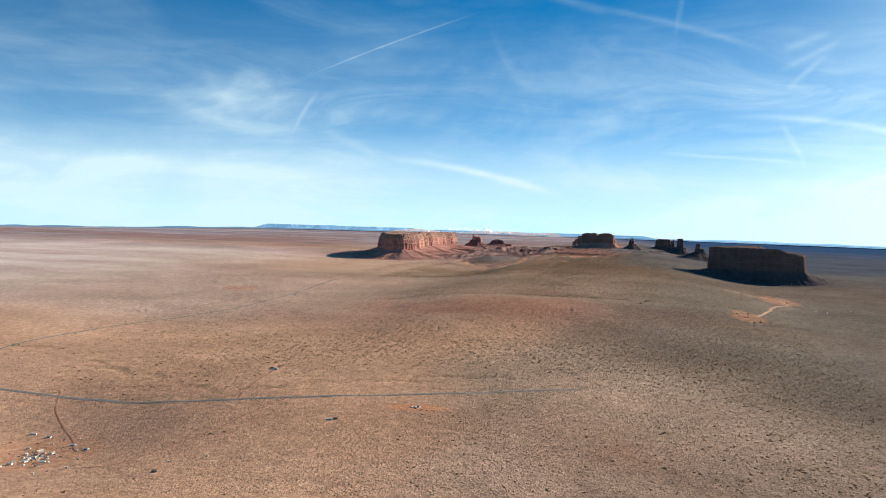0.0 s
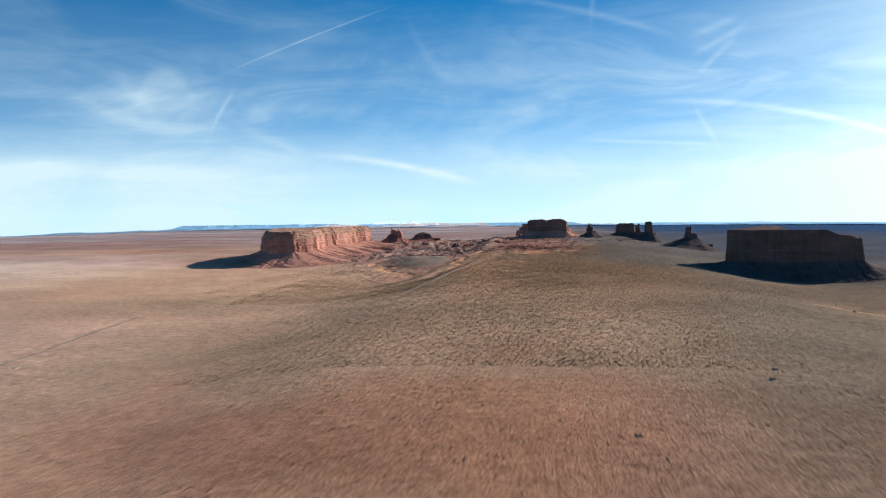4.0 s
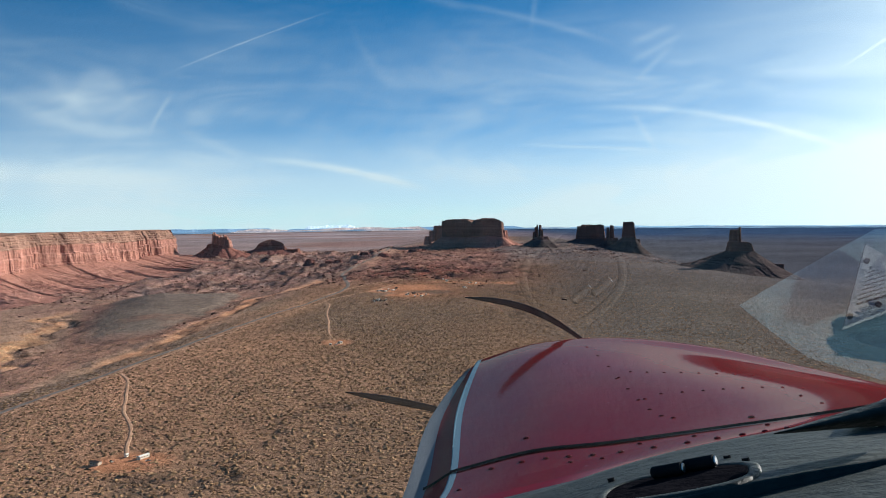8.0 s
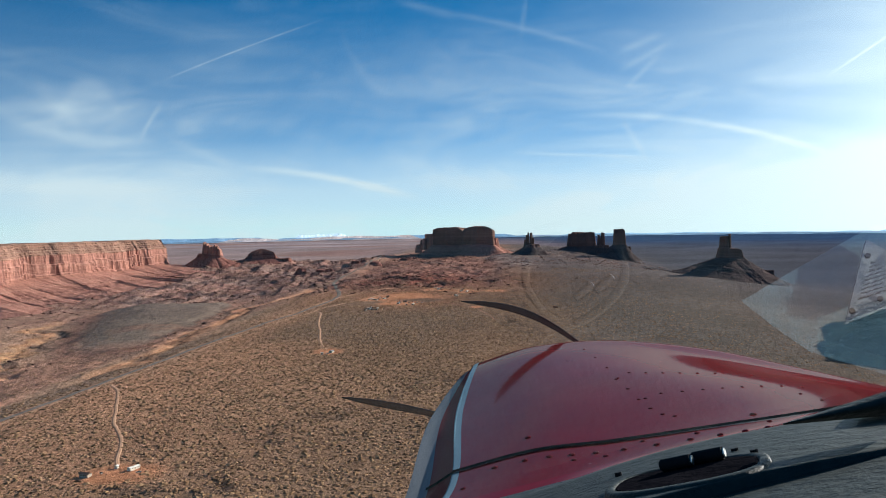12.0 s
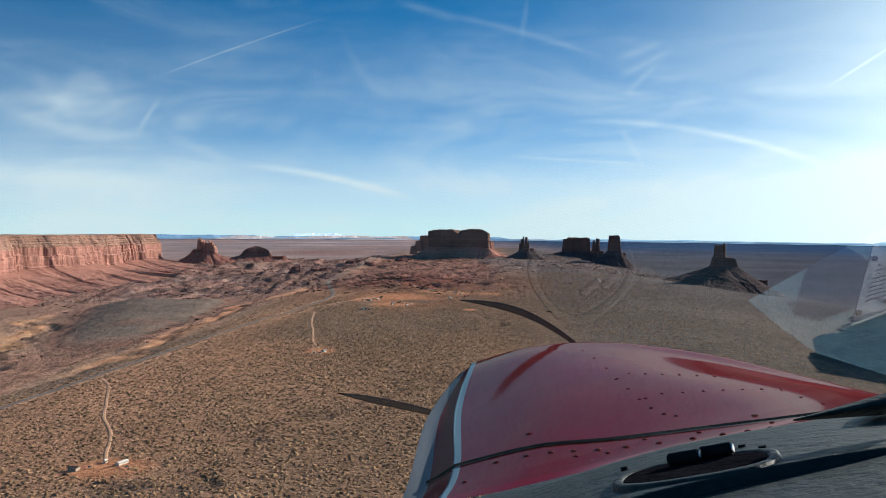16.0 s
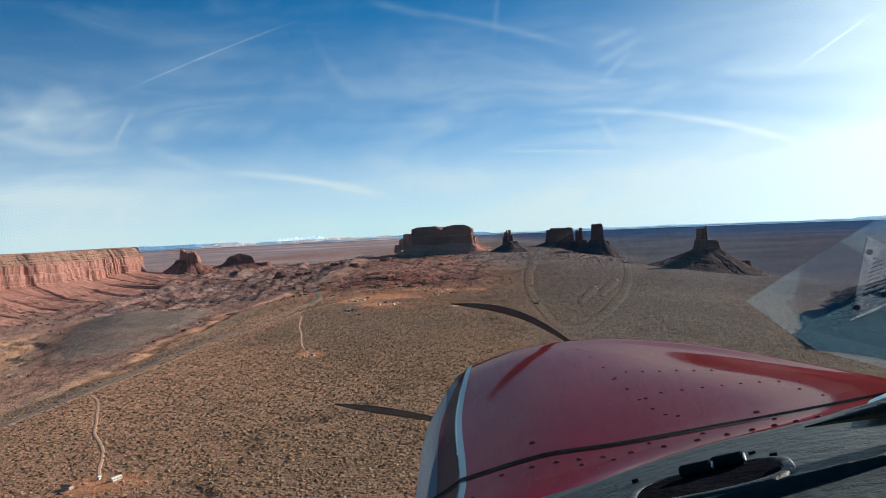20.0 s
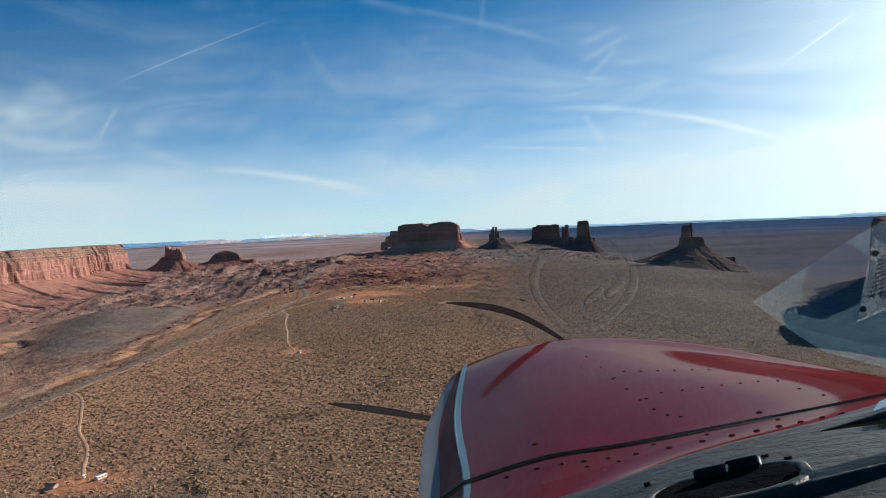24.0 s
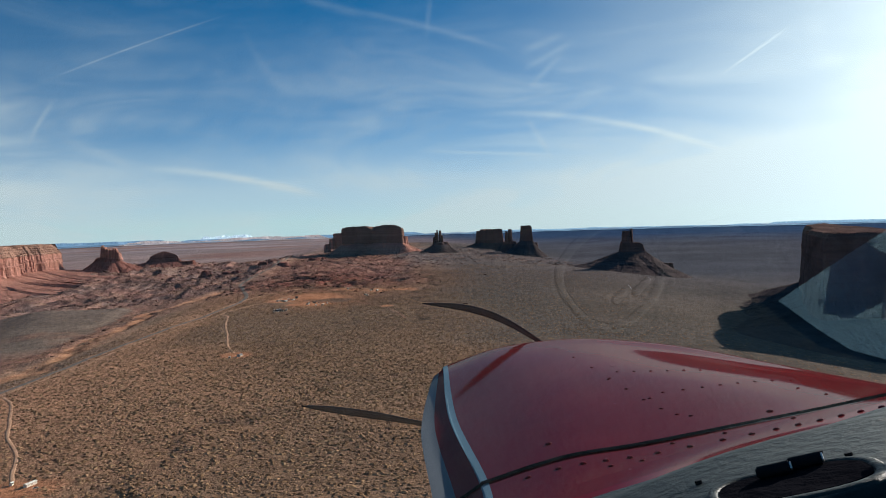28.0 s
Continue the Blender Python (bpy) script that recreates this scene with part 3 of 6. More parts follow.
def build_ground():
    xs, ys = axis(-60, 36, 0.30, -2600, 2600), axis(-112, 195, 0.42, -900, 3000)
    X, Y = np.meshgrid(xs, ys)
    Z = ground_z(X, Y)
    me = sheet_mesh("ground", np.stack([X, Y, Z], -1)[::-1], GROUND, smooth=True)
    X, Y, Z = X[::-1], Y[::-1], Z[::-1]
    bad, side, ledge, apron, knolls, east = lands(X, Y)
    r = np.hypot(X, Y - 60)
    w = fbm(X * 0.04, Y * 0.04, 51, 4)
    w2 = fbm(X * 0.22, Y * 0.22, 57, 4)
    col = np.empty(X.shape + (4,))

    def lay(mask, rgb, scrub):
        k = np.clip(mask, 0, 1)[..., None]
        col[...] = col * (1 - k) + np.array([*rgb, scrub]) * k

    col[...] = (0.41, 0.245, 0.158, 0.5)                                                    # tan sand
    lay(sstep(w + 0.25 * w2, 0.05, 0.35), (0.40, 0.205, 0.128), 0.3)                        # redder flats
    lay(sstep(-w + 0.3 * w2, 0.12, 0.4) * 0.8, (0.35, 0.225, 0.145), 0.75)                     # dry grass
    lay(sstep(Y + 14 * w + 6 * w2, -20, 55) * sstep(X + 6 * w, -20, -13) * 0.85, (0.48, 0.238, 0.132), 0.5)
    lay(sstep(X + 5 * w + 2 * w2, -13, -4) * sstep(Y + 8 * w, 8, 26) * 0.8, (0.215, 0.130, 0.080), 0.8)   # darker brush over the rise  # scrub plain
    lay(sstep(-X + 10 * w, 18, 60) * sstep(-Y + 10 * w, -40, 10) * 0.85, (0.47, 0.300, 0.215), 0.35)   # pale flats to the west
    lay(sstep(X + 9 * w, 3, 22) * sstep(Y + 12 * w, -140, -70) * 0.75, (0.135, 0.105, 0.082), 0.8)       # sage to the east
    lay(np.maximum(bad, side), (0.41, 0.215, 0.152), 0.7)
    lay(bad * sstep(w2, -0.1, 0.35) * 0.8, (0.30, 0.205, 0.162), 0.8)
    lay(knolls * 0.85, (0.32, 0.150, 0.102), 0.45)
    lay(knolls * sstep(w2 - w, 0.0, 0.4) * 0.8, (0.24, 0.165, 0.125), 0.7)
    lay(east * 0.8, (0.24, 0.16, 0.125), 0.5)
    lay(sstep(Y + 8 * w + 5 * w2, 58, 72) * sstep(-Y + 8 * w + 5 * w2, -98, -88) * sstep(X + 4 * w, -15, -11) * 0.85, (0.205, 0.135, 0.092), 0.7)   # darker scrub short of the village
    lay(east * sstep(w2 + w, 0.0, 0.4), (0.38, 0.265, 0.20), 0.2)
    lay(np.clip(ledge * 1.3, 0, 1), (0.275, 0.090, 0.058), 0.15)
    lay(sstep(-X + 3 * w2, 21, 25) * sstep(Y + 6 * w, 20, 45) * sstep(-Y + 3 * w2, -100, -92) * (1 - np.clip(apron * 2, 0, 1)) * 0.9, (0.54, 0.320, 0.205), 0.7)   # open flats west of the gully
    lay(sstep(apron, 0.0, 0.15), (0.36, 0.180, 0.122), 0.1)                                   # red edge of the fan
    lay(sstep(apron, 0.15, 0.5) * sstep(w2, -0.9, -0.2), (0.240, 0.175, 0.132), 0.5)
    lay(np.exp(-(away(X + 1.3, Y, MAIN_ROAD, 0.6) / 1.0) ** 4) * sstep(-Y + 3 * w2, -80, -66) * sstep(Y, 20, 40) * 0.6, (0.19, 0.137, 0.103), 1.0)   # dark brush along the road
    lay(np.exp(-(away(X, Y, ROADSIDE_WASH, 3.0) / 0.28) ** 2) * 0.65, (0.15, 0.085, 0.058), 0.5)
    lay(np.clip(1.5 * np.exp(-((X + 6.6 + 0.12 * (Y - 88)) / 3.4) ** 2 - ((Y - 88.5) / 5.5) ** 2), 0, 1) * sstep(w2 + 0.5 * w, -0.30, 0.10), (0.53, 0.222, 0.108), 0.0)  # trodden sand of the village
    lay(np.exp(-((X - 30) / 7) ** 2 - ((Y - 6) / 13) ** 2) * sstep(w2, -0.1, 0.3) * 0.8, (0.40, 0.24, 0.15), 0.1)
    lay(np.exp(-((X - 4) / 22) ** 2 - ((Y + 40) / 9) ** 2) * 0.85, (0.31, 0.140, 0.085), 0.15)  # red belt
    lay(np.exp(-((X + 6) / 14) ** 2 - ((Y + 92) / 12) ** 2) * sstep(w2, -0.4, 0.2) * 0.7, (0.30, 0.165, 0.100), 0.8)   # browner brush by the first road
    lay(np.exp(-((X + 8) / 20) ** 2 - ((Y + 64) / 11) ** 2) * 0.75, (0.38, 0.235, 0.148), 1.0)   # speckled brush beyond it
    lay(sstep(-X + 6 * w, -2, 10) * sstep(-Y + 8 * w, 45, 65) * 0.75, (0.55, 0.285, 0.160), 0.25)      # bright sand by the first road
    lay(sstep(X + 5 * w, -3, 12) * sstep(Y + 8 * w, -90, -60) * sstep(-Y, -22, -8) * 0.65, (0.165, 0.128, 0.095), 0.8)   # dark sage in the east
    for cx, cy, rx, ry in YARDS:
        q = np.hypot((X - cx) / rx, (Y - cy) / ry) + 0.5 * w2
        lay(sstep(-q, -1.15, -0.75) * (0.95 if abs(cx) < 12 else 0.45), (0.53, 0.228, 0.115), 0.0)
    for pts, wide in ((DRY_WASH, 0.2), (RIM_WASH, 0.32)):
        lay(np.exp(-(away(X, Y, pts, 2.6) / wide) ** 2) * 0.75, (0.13, 0.085, 0.06), 0.8)
    lay(sstep(ridged(X * 0.34, Y * 0.18, 12, 5), 0.60, 0.72) * np.clip(bad + 0.4 * side + knolls * 0.5 + ledge, 0, 1) * (1 - apron) * 0.6, (0.14, 0.076, 0.060), 0.3)   # dark rock in the broken country
    lay(sstep(-ridged(X * 0.34, Y * 0.18, 12, 5), -0.46, -0.32) * np.clip(bad + side + knolls * 0.5, 0, 1) * (1 - apron) * 0.7, (0.40, 0.225, 0.15), 0.0)   # sand in its channels
    lay(sstep(X + 5 * w, 2, 9) * sstep(Y + 8 * w, 45, 70) * 0.8, (0.130, 0.113, 0.098), 0.9)   # grey sage east of the wash
    # haze put into the far ground's colour: mauve, then blue
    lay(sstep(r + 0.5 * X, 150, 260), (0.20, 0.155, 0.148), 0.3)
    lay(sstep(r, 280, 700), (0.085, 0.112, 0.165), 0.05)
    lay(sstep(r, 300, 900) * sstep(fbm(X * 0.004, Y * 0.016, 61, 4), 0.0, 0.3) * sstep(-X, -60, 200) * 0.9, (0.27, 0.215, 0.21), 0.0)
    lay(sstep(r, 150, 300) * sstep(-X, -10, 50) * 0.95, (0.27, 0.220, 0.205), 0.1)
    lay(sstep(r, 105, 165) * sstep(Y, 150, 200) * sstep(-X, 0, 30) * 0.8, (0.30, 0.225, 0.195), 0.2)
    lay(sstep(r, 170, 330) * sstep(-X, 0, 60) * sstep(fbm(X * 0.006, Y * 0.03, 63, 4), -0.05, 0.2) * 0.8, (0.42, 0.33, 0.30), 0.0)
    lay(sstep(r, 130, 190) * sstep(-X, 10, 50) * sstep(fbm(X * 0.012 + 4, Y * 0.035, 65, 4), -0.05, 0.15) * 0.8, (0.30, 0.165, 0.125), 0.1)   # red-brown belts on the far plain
    # backlit shade and haze put into the eastern plain's colour
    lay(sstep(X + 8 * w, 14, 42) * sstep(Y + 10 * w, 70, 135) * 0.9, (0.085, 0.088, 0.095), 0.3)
    lay(sstep(X, 0, 60) * sstep(r, 150, 330) * 0.9, (0.035, 0.072, 0.130), 0.0)                # blue haze put into the colour of the far eastern flats
    flat = sstep(X + 2 * w2, -34, -28) * sstep(-X + 1.5 * w2, 19.4, 21) * sstep(Y + 3 * w2, 44, 52) * sstep(-Y + 3 * w2, -76, -68)
    lay(flat * 0.8, (0.46, 0.225, 0.150), 0.12)                                               # bare red flat before the fan
    lay(np.exp(-(away(X + 1.0, Y, GULLY, 2.2) / 0.95) ** 4) * sstep(Y, 54, 64) * sstep(-Y, -100, -92) * 0.95, (0.66, 0.330, 0.165), 0.0)   # pale slip of sand on the gully's bank
    lay(np.exp(-(away(X - 0.55, Y, GULLY, 2.2) / 0.55) ** 2) * sstep(Y, 54, 62) * sstep(-Y, -98, -88) * sstep(w2, -0.4, 0.1) * 0.85, (0.13, 0.075, 0.055), 0.3)
    cr = away(X, Y, CREEK, 1.2)
    lay(np.exp(-(cr / 0.9) ** 4) * sstep(Y, 58, 63) * sstep(-Y, -112, -104), (0.64, 0.310, 0.165), 0.0)
    lay(np.exp(-(away(X - 0.55, Y, CREEK, 1.2) / 0.2) ** 2) * 0.9 * sstep(Y, 60, 66) * sstep(-Y, -112, -100), (0.10, 0.055, 0.04), 0.3)
    far_west = sstep(-X + 8 * w, 62, 130) * sstep(-Y + 20 * w, -150, -60)
    lay(far_west * 0.9, (0.66, 0.49, 0.41), 0.2)                                            # far western plain, its haze put into the pale colour
    lay(far_west * sstep(fbm(X * 0.012, Y * 0.05, 67, 4), 0.05, 0.3) * 0.6, (0.50, 0.325, 0.250), 0.3)
    rocky = (1 - np.exp(-(cr / 1.1) ** 4)) * np.clip(bad + side * (1 - apron) * 0.8 + 0.55 * knolls + 0.6 * east + 0.8 * ledge + 0.7 * flat, 0, 1) * (1 - apron) * sstep(-r, -420, -250)
    # a little blue of haze put into the colour beyond the village
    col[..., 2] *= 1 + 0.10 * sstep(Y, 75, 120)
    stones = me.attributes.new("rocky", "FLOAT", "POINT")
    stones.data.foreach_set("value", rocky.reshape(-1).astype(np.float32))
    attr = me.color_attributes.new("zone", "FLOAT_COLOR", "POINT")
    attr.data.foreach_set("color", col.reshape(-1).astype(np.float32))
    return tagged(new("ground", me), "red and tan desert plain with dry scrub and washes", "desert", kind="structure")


build_ground()


# ---------------------------------------------------------------- mesas, buttes and spires
def outline(pts, step, round_off=3, jag=0.0, seed=1):
    """A closed line through pts, evenly spaced, with its corners rounded off, and its outward normals."""
    p = np.array(pts, float)
    q = np.vstack([p, p[:1]])
    seg = np.hypot(*np.diff(q, axis=0).T)
    s = np.r_[0, np.cumsum(seg)]
    n = max(16, int(s[-1] / step))
    u = np.linspace(0, s[-1], n, endpoint=False)
    o = np.stack([np.interp(u, s, q[:, 0]), np.interp(u, s, q[:, 1])], 1)
    for _ in range(round_off):
        o = 0.5 * o + 0.25 * (np.roll(o, 1, 0) + np.roll(o, -1, 0))
    t = np.roll(o, -1, 0) - np.roll(o, 1, 0)
    nn = np.stack([t[:, 1], -t[:, 0]], 1)
    nn /= np.hypot(*nn.T)[:, None] + 1e-9
    area = 0.5 * np.sum(o[:, 0] * np.roll(o[:, 1], -1) - np.roll(o[:, 0], -1) * o[:, 1])
    if area < 0:
        o, nn = o[::-1], nn[::-1]
    if jag:
        o = o + nn * (jag * fbm(o[:, 0] * 0.5, o[:, 1] * 0.5, seed, 4))[:, None]
    # outward means away from the middle
    if np.mean(np.sum(nn * (o - o.mean(0)), 1)) < 0:
        nn = -nn
    return o, nn


def as_height(v):
    return v if callable(v) else (lambda x, y: np.full(np.shape(x), float(v)))


def wall_rings(o, nn, top, foot, levels, flute, seed, lean=0.1, ledges=0.0):
    """Rings from the rim down a cliff: buttresses, clefts and a slight batter."""
    rings = []
    x, y = o.T
    zt, zf = top(x, y), foot(x, y)
    # turned and warped, so that the buttresses fall unevenly along the wall
    p = 0.8 * x + 0.6 * y + 2.2 * fbm(x * 0.11, y * 0.11, seed + 20, 3) / max(0.6, 1.0 / flute * 0.6)
    q = -0.6 * x + 0.8 * y + 2.2 * fbm(x * 0.11 + 7, y * 0.11, seed + 21, 3) / max(0.6, 1.0 / flute * 0.6)
    some = sstep(vnoise(p * 0.17, q * 0.17, seed + 8), 0.25, 0.8)
    for v in np.linspace(0, 1, levels):
        z = zt + (zf - zt) * v
        cleft = np.exp(-((vnoise(p * 0.47, q * 0.47, seed + 2) - 0.5) / 0.03) ** 2) + 0.6 * np.exp(-((vnoise(p * 1.13, q * 1.13, seed + 4) - 0.5) / 0.045) ** 2)
        d = flute * (1.15 * fbm(p * 0.13, q * 0.13, seed, 3) + 0.32 * (0.4 + 0.9 * some) * (ridged(p * 0.31, q * 0.31 + 0.05 * z, seed + 1, 4) - 0.6) - 0.34 * cleft * some * (0.35 + 0.65 * v))
        d = d + 0.20 * flute * fbm(p * 1.7 + 0.5 * z, q * 1.7 - 0.4 * z, seed + 5, 4) + 0.14 * flute * np.floor(3.2 * v + 0.6 * fbm(p * 0.2, q * 0.2, seed + 6, 2))
        d = d + lean * v + ledges * (vnoise(z * 3.1 + 0.1 * x, x * 0.05, seed + 9) - 0.5)
        rings.append(np.column_stack([o + nn * d[:, None], z]))
    return np.array(rings)


def skirt_rings(last, nn, spread, levels, seed, sink=0.25, curve=1.8, rills=0.5):
    """Rings from a cliff's foot down a slope of fallen rock to the ground."""
    o, z0 = last[:, :2], last[:, 2]
    sm = nn.copy()
    for _ in range(max(2, len(nn) // 60)):
        sm = 0.5 * sm + 0.25 * (np.roll(sm, 1, 0) + np.roll(sm, -1, 0))
    sm /= np.hypot(*sm.T)[:, None] + 1e-9
    far = spread * (1 + 0.25 * fbm(o[:, 0] * 0.15, o[:, 1] * 0.15, seed, 3))
    e = o + sm * far[:, None]
    zg = ground_z(e[:, 0], e[:, 1]) - sink
    rings = []
    for v in np.linspace(0, 1, levels):
        p = o + sm * (far * v)[:, None]
        a, b = 0.8 * o[:, 0] + 0.6 * o[:, 1], 0.8 * o[:, 1] - 0.6 * o[:, 0]
        gul = 0.28 * ridged(a * 0.5 + 0.6 * v, b * 0.5, seed + 3, 4) + 0.36 * ridged(a * 1.5 + 0.5 * v, b * 1.5, seed + 7, 3) + 0.36 * ridged(p[:, 0] * 1.1, p[:, 1] * 1.1, seed + 8, 4)
        w = math.sin(math.pi * min(1, v * 1.02)) if v < 1 else 0
        z = z0 + (zg - z0) * (1 - (1 - v) ** curve)
        z = z + rills * w * (gul - 0.6) * np.minimum(1.0, (z0 - zg) / 2.5) + 0.10 * w * fbm(p[:, 0] * 2.2, p[:, 1] * 2.2, seed + 4, 3)
        rings.append(np.column_stack([p, z]))
    return np.array(rings)


def top_rings(first, bulge, seed, rough=0.15):
    mid = first[:, :2].mean(0)
    rings = []
    for k in (0.0, 0.02, 0.08, 0.25, 0.55, 0.85, 0.995):
        xy = first[:, :2] * (1 - k) + mid * k
        z = first[:, 2] * (1 - k) + first[:, 2].mean() * k + bulge * math.sqrt(k) + (rough * fbm(xy[:, 0] * 0.7, xy[:, 1] * 0.7, seed, 3) if k else 0)
        rings.append(np.column_stack([xy, z]))
    return np.array(rings)[::-1]


def mesa(name, label, category, pts, top, foot, step=0.16, spread=6.0, flute=0.5, band=0.14, levels=16, seed=1, cliff=None, talus=None, cap=None,
         round_off=3, curve=1.8, rills=0.5, group="", skirt=True, lean=0.15, jag=0.3, parent=None, cliff_name="cliff", bulge=0.1):
    """A table of rock: caprock, cliff and talus slope."""
    top, foot = as_height(top), as_height(foot)
    o, nn = outline(pts, step, round_off, jag, seed)
    thing = parent
    if thing is None:
        thing = new(name)
        thing.location = (*o.mean(0), float(np.mean(ground_z(o[:, 0], o[:, 1]))))
        tagged(thing, label, category, group)
        bpy.context.view_layer.update()
    back = Matrix.Translation(-Vector(thing.location))

    def hang(nm, rings, material, lab=""):
        ob = under(new(nm, sheet_mesh(nm, rings, material, closed=True)), thing, lab)
        ob.data.transform(back)
        return ob

    wall = wall_rings(o, nn, top, foot, levels, flute, seed, lean)
    cut = max(2, int(round(levels * band)))
    capped = wall[:cut + 1].copy()
    bulge = 0.0 if band > 0 else bulge
    if band > 0:
        for k in range(cut):
            capped[k, :, :2] -= nn * ((0.17 * (cut - k) - 0.13 * ((cut - k) % 2)) * flute * min(1.0, 4.0 / cut) + 0.10 * flute * fbm(o[:, 0] * 1.3, o[:, 1] * 1.3 + 3 * k, seed + 77, 3))[:, None]
        hang("caprock", np.vstack([top_rings(capped[0], bulge, seed), capped[1:]]), cap or CAPROCK, "ledgy brown caprock")
        hang(cliff_name, wall[cut:], cliff or CLIFF)
    else:
        hang(cliff_name, np.vstack([top_rings(wall[0], bulge, seed), wall[1:]]), cliff or CLIFF)
    if skirt:
        hang("talus_slope", skirt_rings(wall[-1], nn, spread, 30, seed, curve=curve, rills=rills), talus or TALUS, "slope of fallen red rock")
    return thing


def eagle_top(x, y):
    return 5.75 + 0.35 * np.exp(-((y - 125) / 14) ** 2) + 0.10 * fbm(x * 0.2, y * 0.2, 8, 3)


mesa("long_mesa", "long red sandstone mesa with a flat top, sunlit cliffs and talus", "mesa",
     [(-59.0, 102.5), (-57.2, 108), (-56.4, 116), (-57.4, 124), (-55.6, 131), (-55.2, 138), (-56.0, 146), (-54.2, 152), (-54.2, 159), (-60, 161), (-66, 150), (-71, 132), (-70, 112), (-64, 103)],
     eagle_top, lambda x, y: 1.15 + 0.55 * sstep(y, 106, 124) + 0.4 * fbm(x * 0.2, y * 0.2, 4, 3), step=0.15, spread=10.5, flute=1.1, band=0.34, levels=28, seed=3, round_off=4, rills=0.6)


def oval(cx, cy, rx, ry, seed=0, n=16):
    a = np.linspace(0, 2 * np.pi, n, endpoint=False)
    k = 1 + 0.16 * np.sin(3 * a + seed) + 0.10 * np.sin(5 * a + 2 * seed)
    return np.column_stack([cx + rx * k * np.cos(a), cy + ry * k * np.sin(a)])


def tower(thing, cx, cy, rx, ry, top, foot, seed, material=None, name="rock_tower", flute=0.18, lean=0.12, levels=14):
    return mesa(name, "", "", oval(cx, cy, rx, ry, seed), top, foot, step=0.07, flute=flute, band=0, levels=levels, seed=seed, cliff=material or CLIFF,
                round_off=1, skirt=False, lean=lean, jag=0.1, parent=thing, cliff_name=name, bulge=0.05)


def ragged(base, amp, f, seed):
    return lambda x, y: base + amp * fbm(x * f, y * f, seed, 3)


# the wide tomb-shaped mesa with a saddle in its top
def tomb_top(x, y):
    return (6.75 + 0.15 * np.exp(-((x + 1.0) / 1.6) ** 2) - 0.95 * np.exp(-((x + 3.7) / 0.95) ** 2) - 0.55 * sstep(x, 0.6, 2.0) - 0.3 * sstep(-x, 8.8, 10)
            + 0.10 * fbm(x * 0.8, y * 0.8, 12, 3) + 0.12 * fbm(x * 3.0, y * 3.0, 13, 2))


tomb = mesa("tomb_mesa", "shaded blocky sandstone mesa with a saddle in its top", "mesa",
            [(-10.0, 184.5), (-7, 183.2), (-4.2, 183.9), (-3.4, 183.7), (-1, 181.6), (1.7, 181.2), (2.1, 184), (1.2, 190), (-4, 193), (-9.6, 191)],
            tomb_top, lambda x, y: 3.35 + 0.2 * fbm(x * 0.4, y * 0.4, 6, 3), step=0.09, spread=4.6, flute=0.38, band=0.10, levels=18, seed=21, cliff=DIM_ROCK, cap=DIM_ROCK, talus=TALUS, round_off=2, jag=0.2, rills=0.5)
tower(tomb, -10.6, 185.3, 1.0, 1.0, ragged(5.5, 0.25, 1.5, 3), 2.6, 24, name="shoulder_pinnacle")
tower(tomb, -13.1, 185.0, 0.6, 0.7, ragged(3.4, 0.3, 1.5, 8), 1.8, 27, name="shoulder_pinnacle")
tower(tomb, -12.0, 185.0, 0.7, 0.8, ragged(4.4, 0.3, 1.5, 4), 2.4, 25, name="shoulder_pinnacle")
tower(tomb, 2.3, 183.0, 0.5, 0.8, ragged(4.5, 0.2, 1.5, 5), 2.8, 26, name="shoulder_pinnacle")

# the twin-spired butte on its cone
king = mesa("spire_butte", "small shaded butte with twin spires on a cone of talus", "butte", oval(8.9, 176, 1.3, 1.0, 1), ragged(3.35, 0.15, 1, 2), 2.85, step=0.09, spread=3.6, flute=0.15,
            band=0, levels=6, seed=31, cliff=SHADE_ROCK, talus=SHADE_SCREE, round_off=1, jag=0.1, curve=1.5, rills=0.3)
for cx, rx, top in ((8.15, 0.20, 5.1), (8.42, 0.15, 5.65), (8.95, 0.17, 5.55), (9.35, 0.22, 4.6), (7.8, 0.2, 4.3)):
    tower(king, cx, 176, rx, 0.25, ragged(top, 0.1, 3, 7), 2.7, int(cx * 10), SHADE_ROCK, name="spire", flute=0.06, lean=0.08)

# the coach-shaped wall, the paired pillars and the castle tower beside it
coach = mesa("coach_butte", "shaded wall-like sandstone butte with a ragged top", "butte", [(18.1, 197), (20, 196.6), (21.6, 197), (23.6, 196.8), (23.8, 199), (21, 200), (18.3, 199.4)],
             lambda x, y: 4.95 + 0.22 * fbm(x * 1.3, y * 0.3, 33, 3) + 0.35 * fbm(x * 3.6, y * 0.6, 34, 2) - 0.35 * sstep(-x, -19.0, -18.2), 2.2, step=0.08, spread=3.4, flute=0.25, band=0, levels=14, seed=33, cliff=SHADE_ROCK, talus=SHADE_SCREE, round_off=1, jag=0.12, rills=0.3)
pair = mesa("paired_pillars", "two slim shaded rock pillars on a shared foot", "rock pillar", oval(24.2, 191.5, 1.3, 0.9, 2), 2.5, 2.0, step=0.08, spread=2.6, flute=0.1, band=0, levels=5, seed=35, cliff=SHADE_ROCK, talus=SHADE_SCREE, round_off=1, jag=0.1, rills=0.2)
tower(pair, 23.75, 191.5, 0.30, 0.4, ragged(4.75, 0.2, 2, 3), 2.2, 36, SHADE_ROCK, name="pillar", flute=0.08)
tower(pair, 24.55, 191.5, 0.36, 0.4, ragged(5.0, 0.22, 2, 9), 2.2, 37, SHADE_ROCK, name="pillar", flute=0.08)
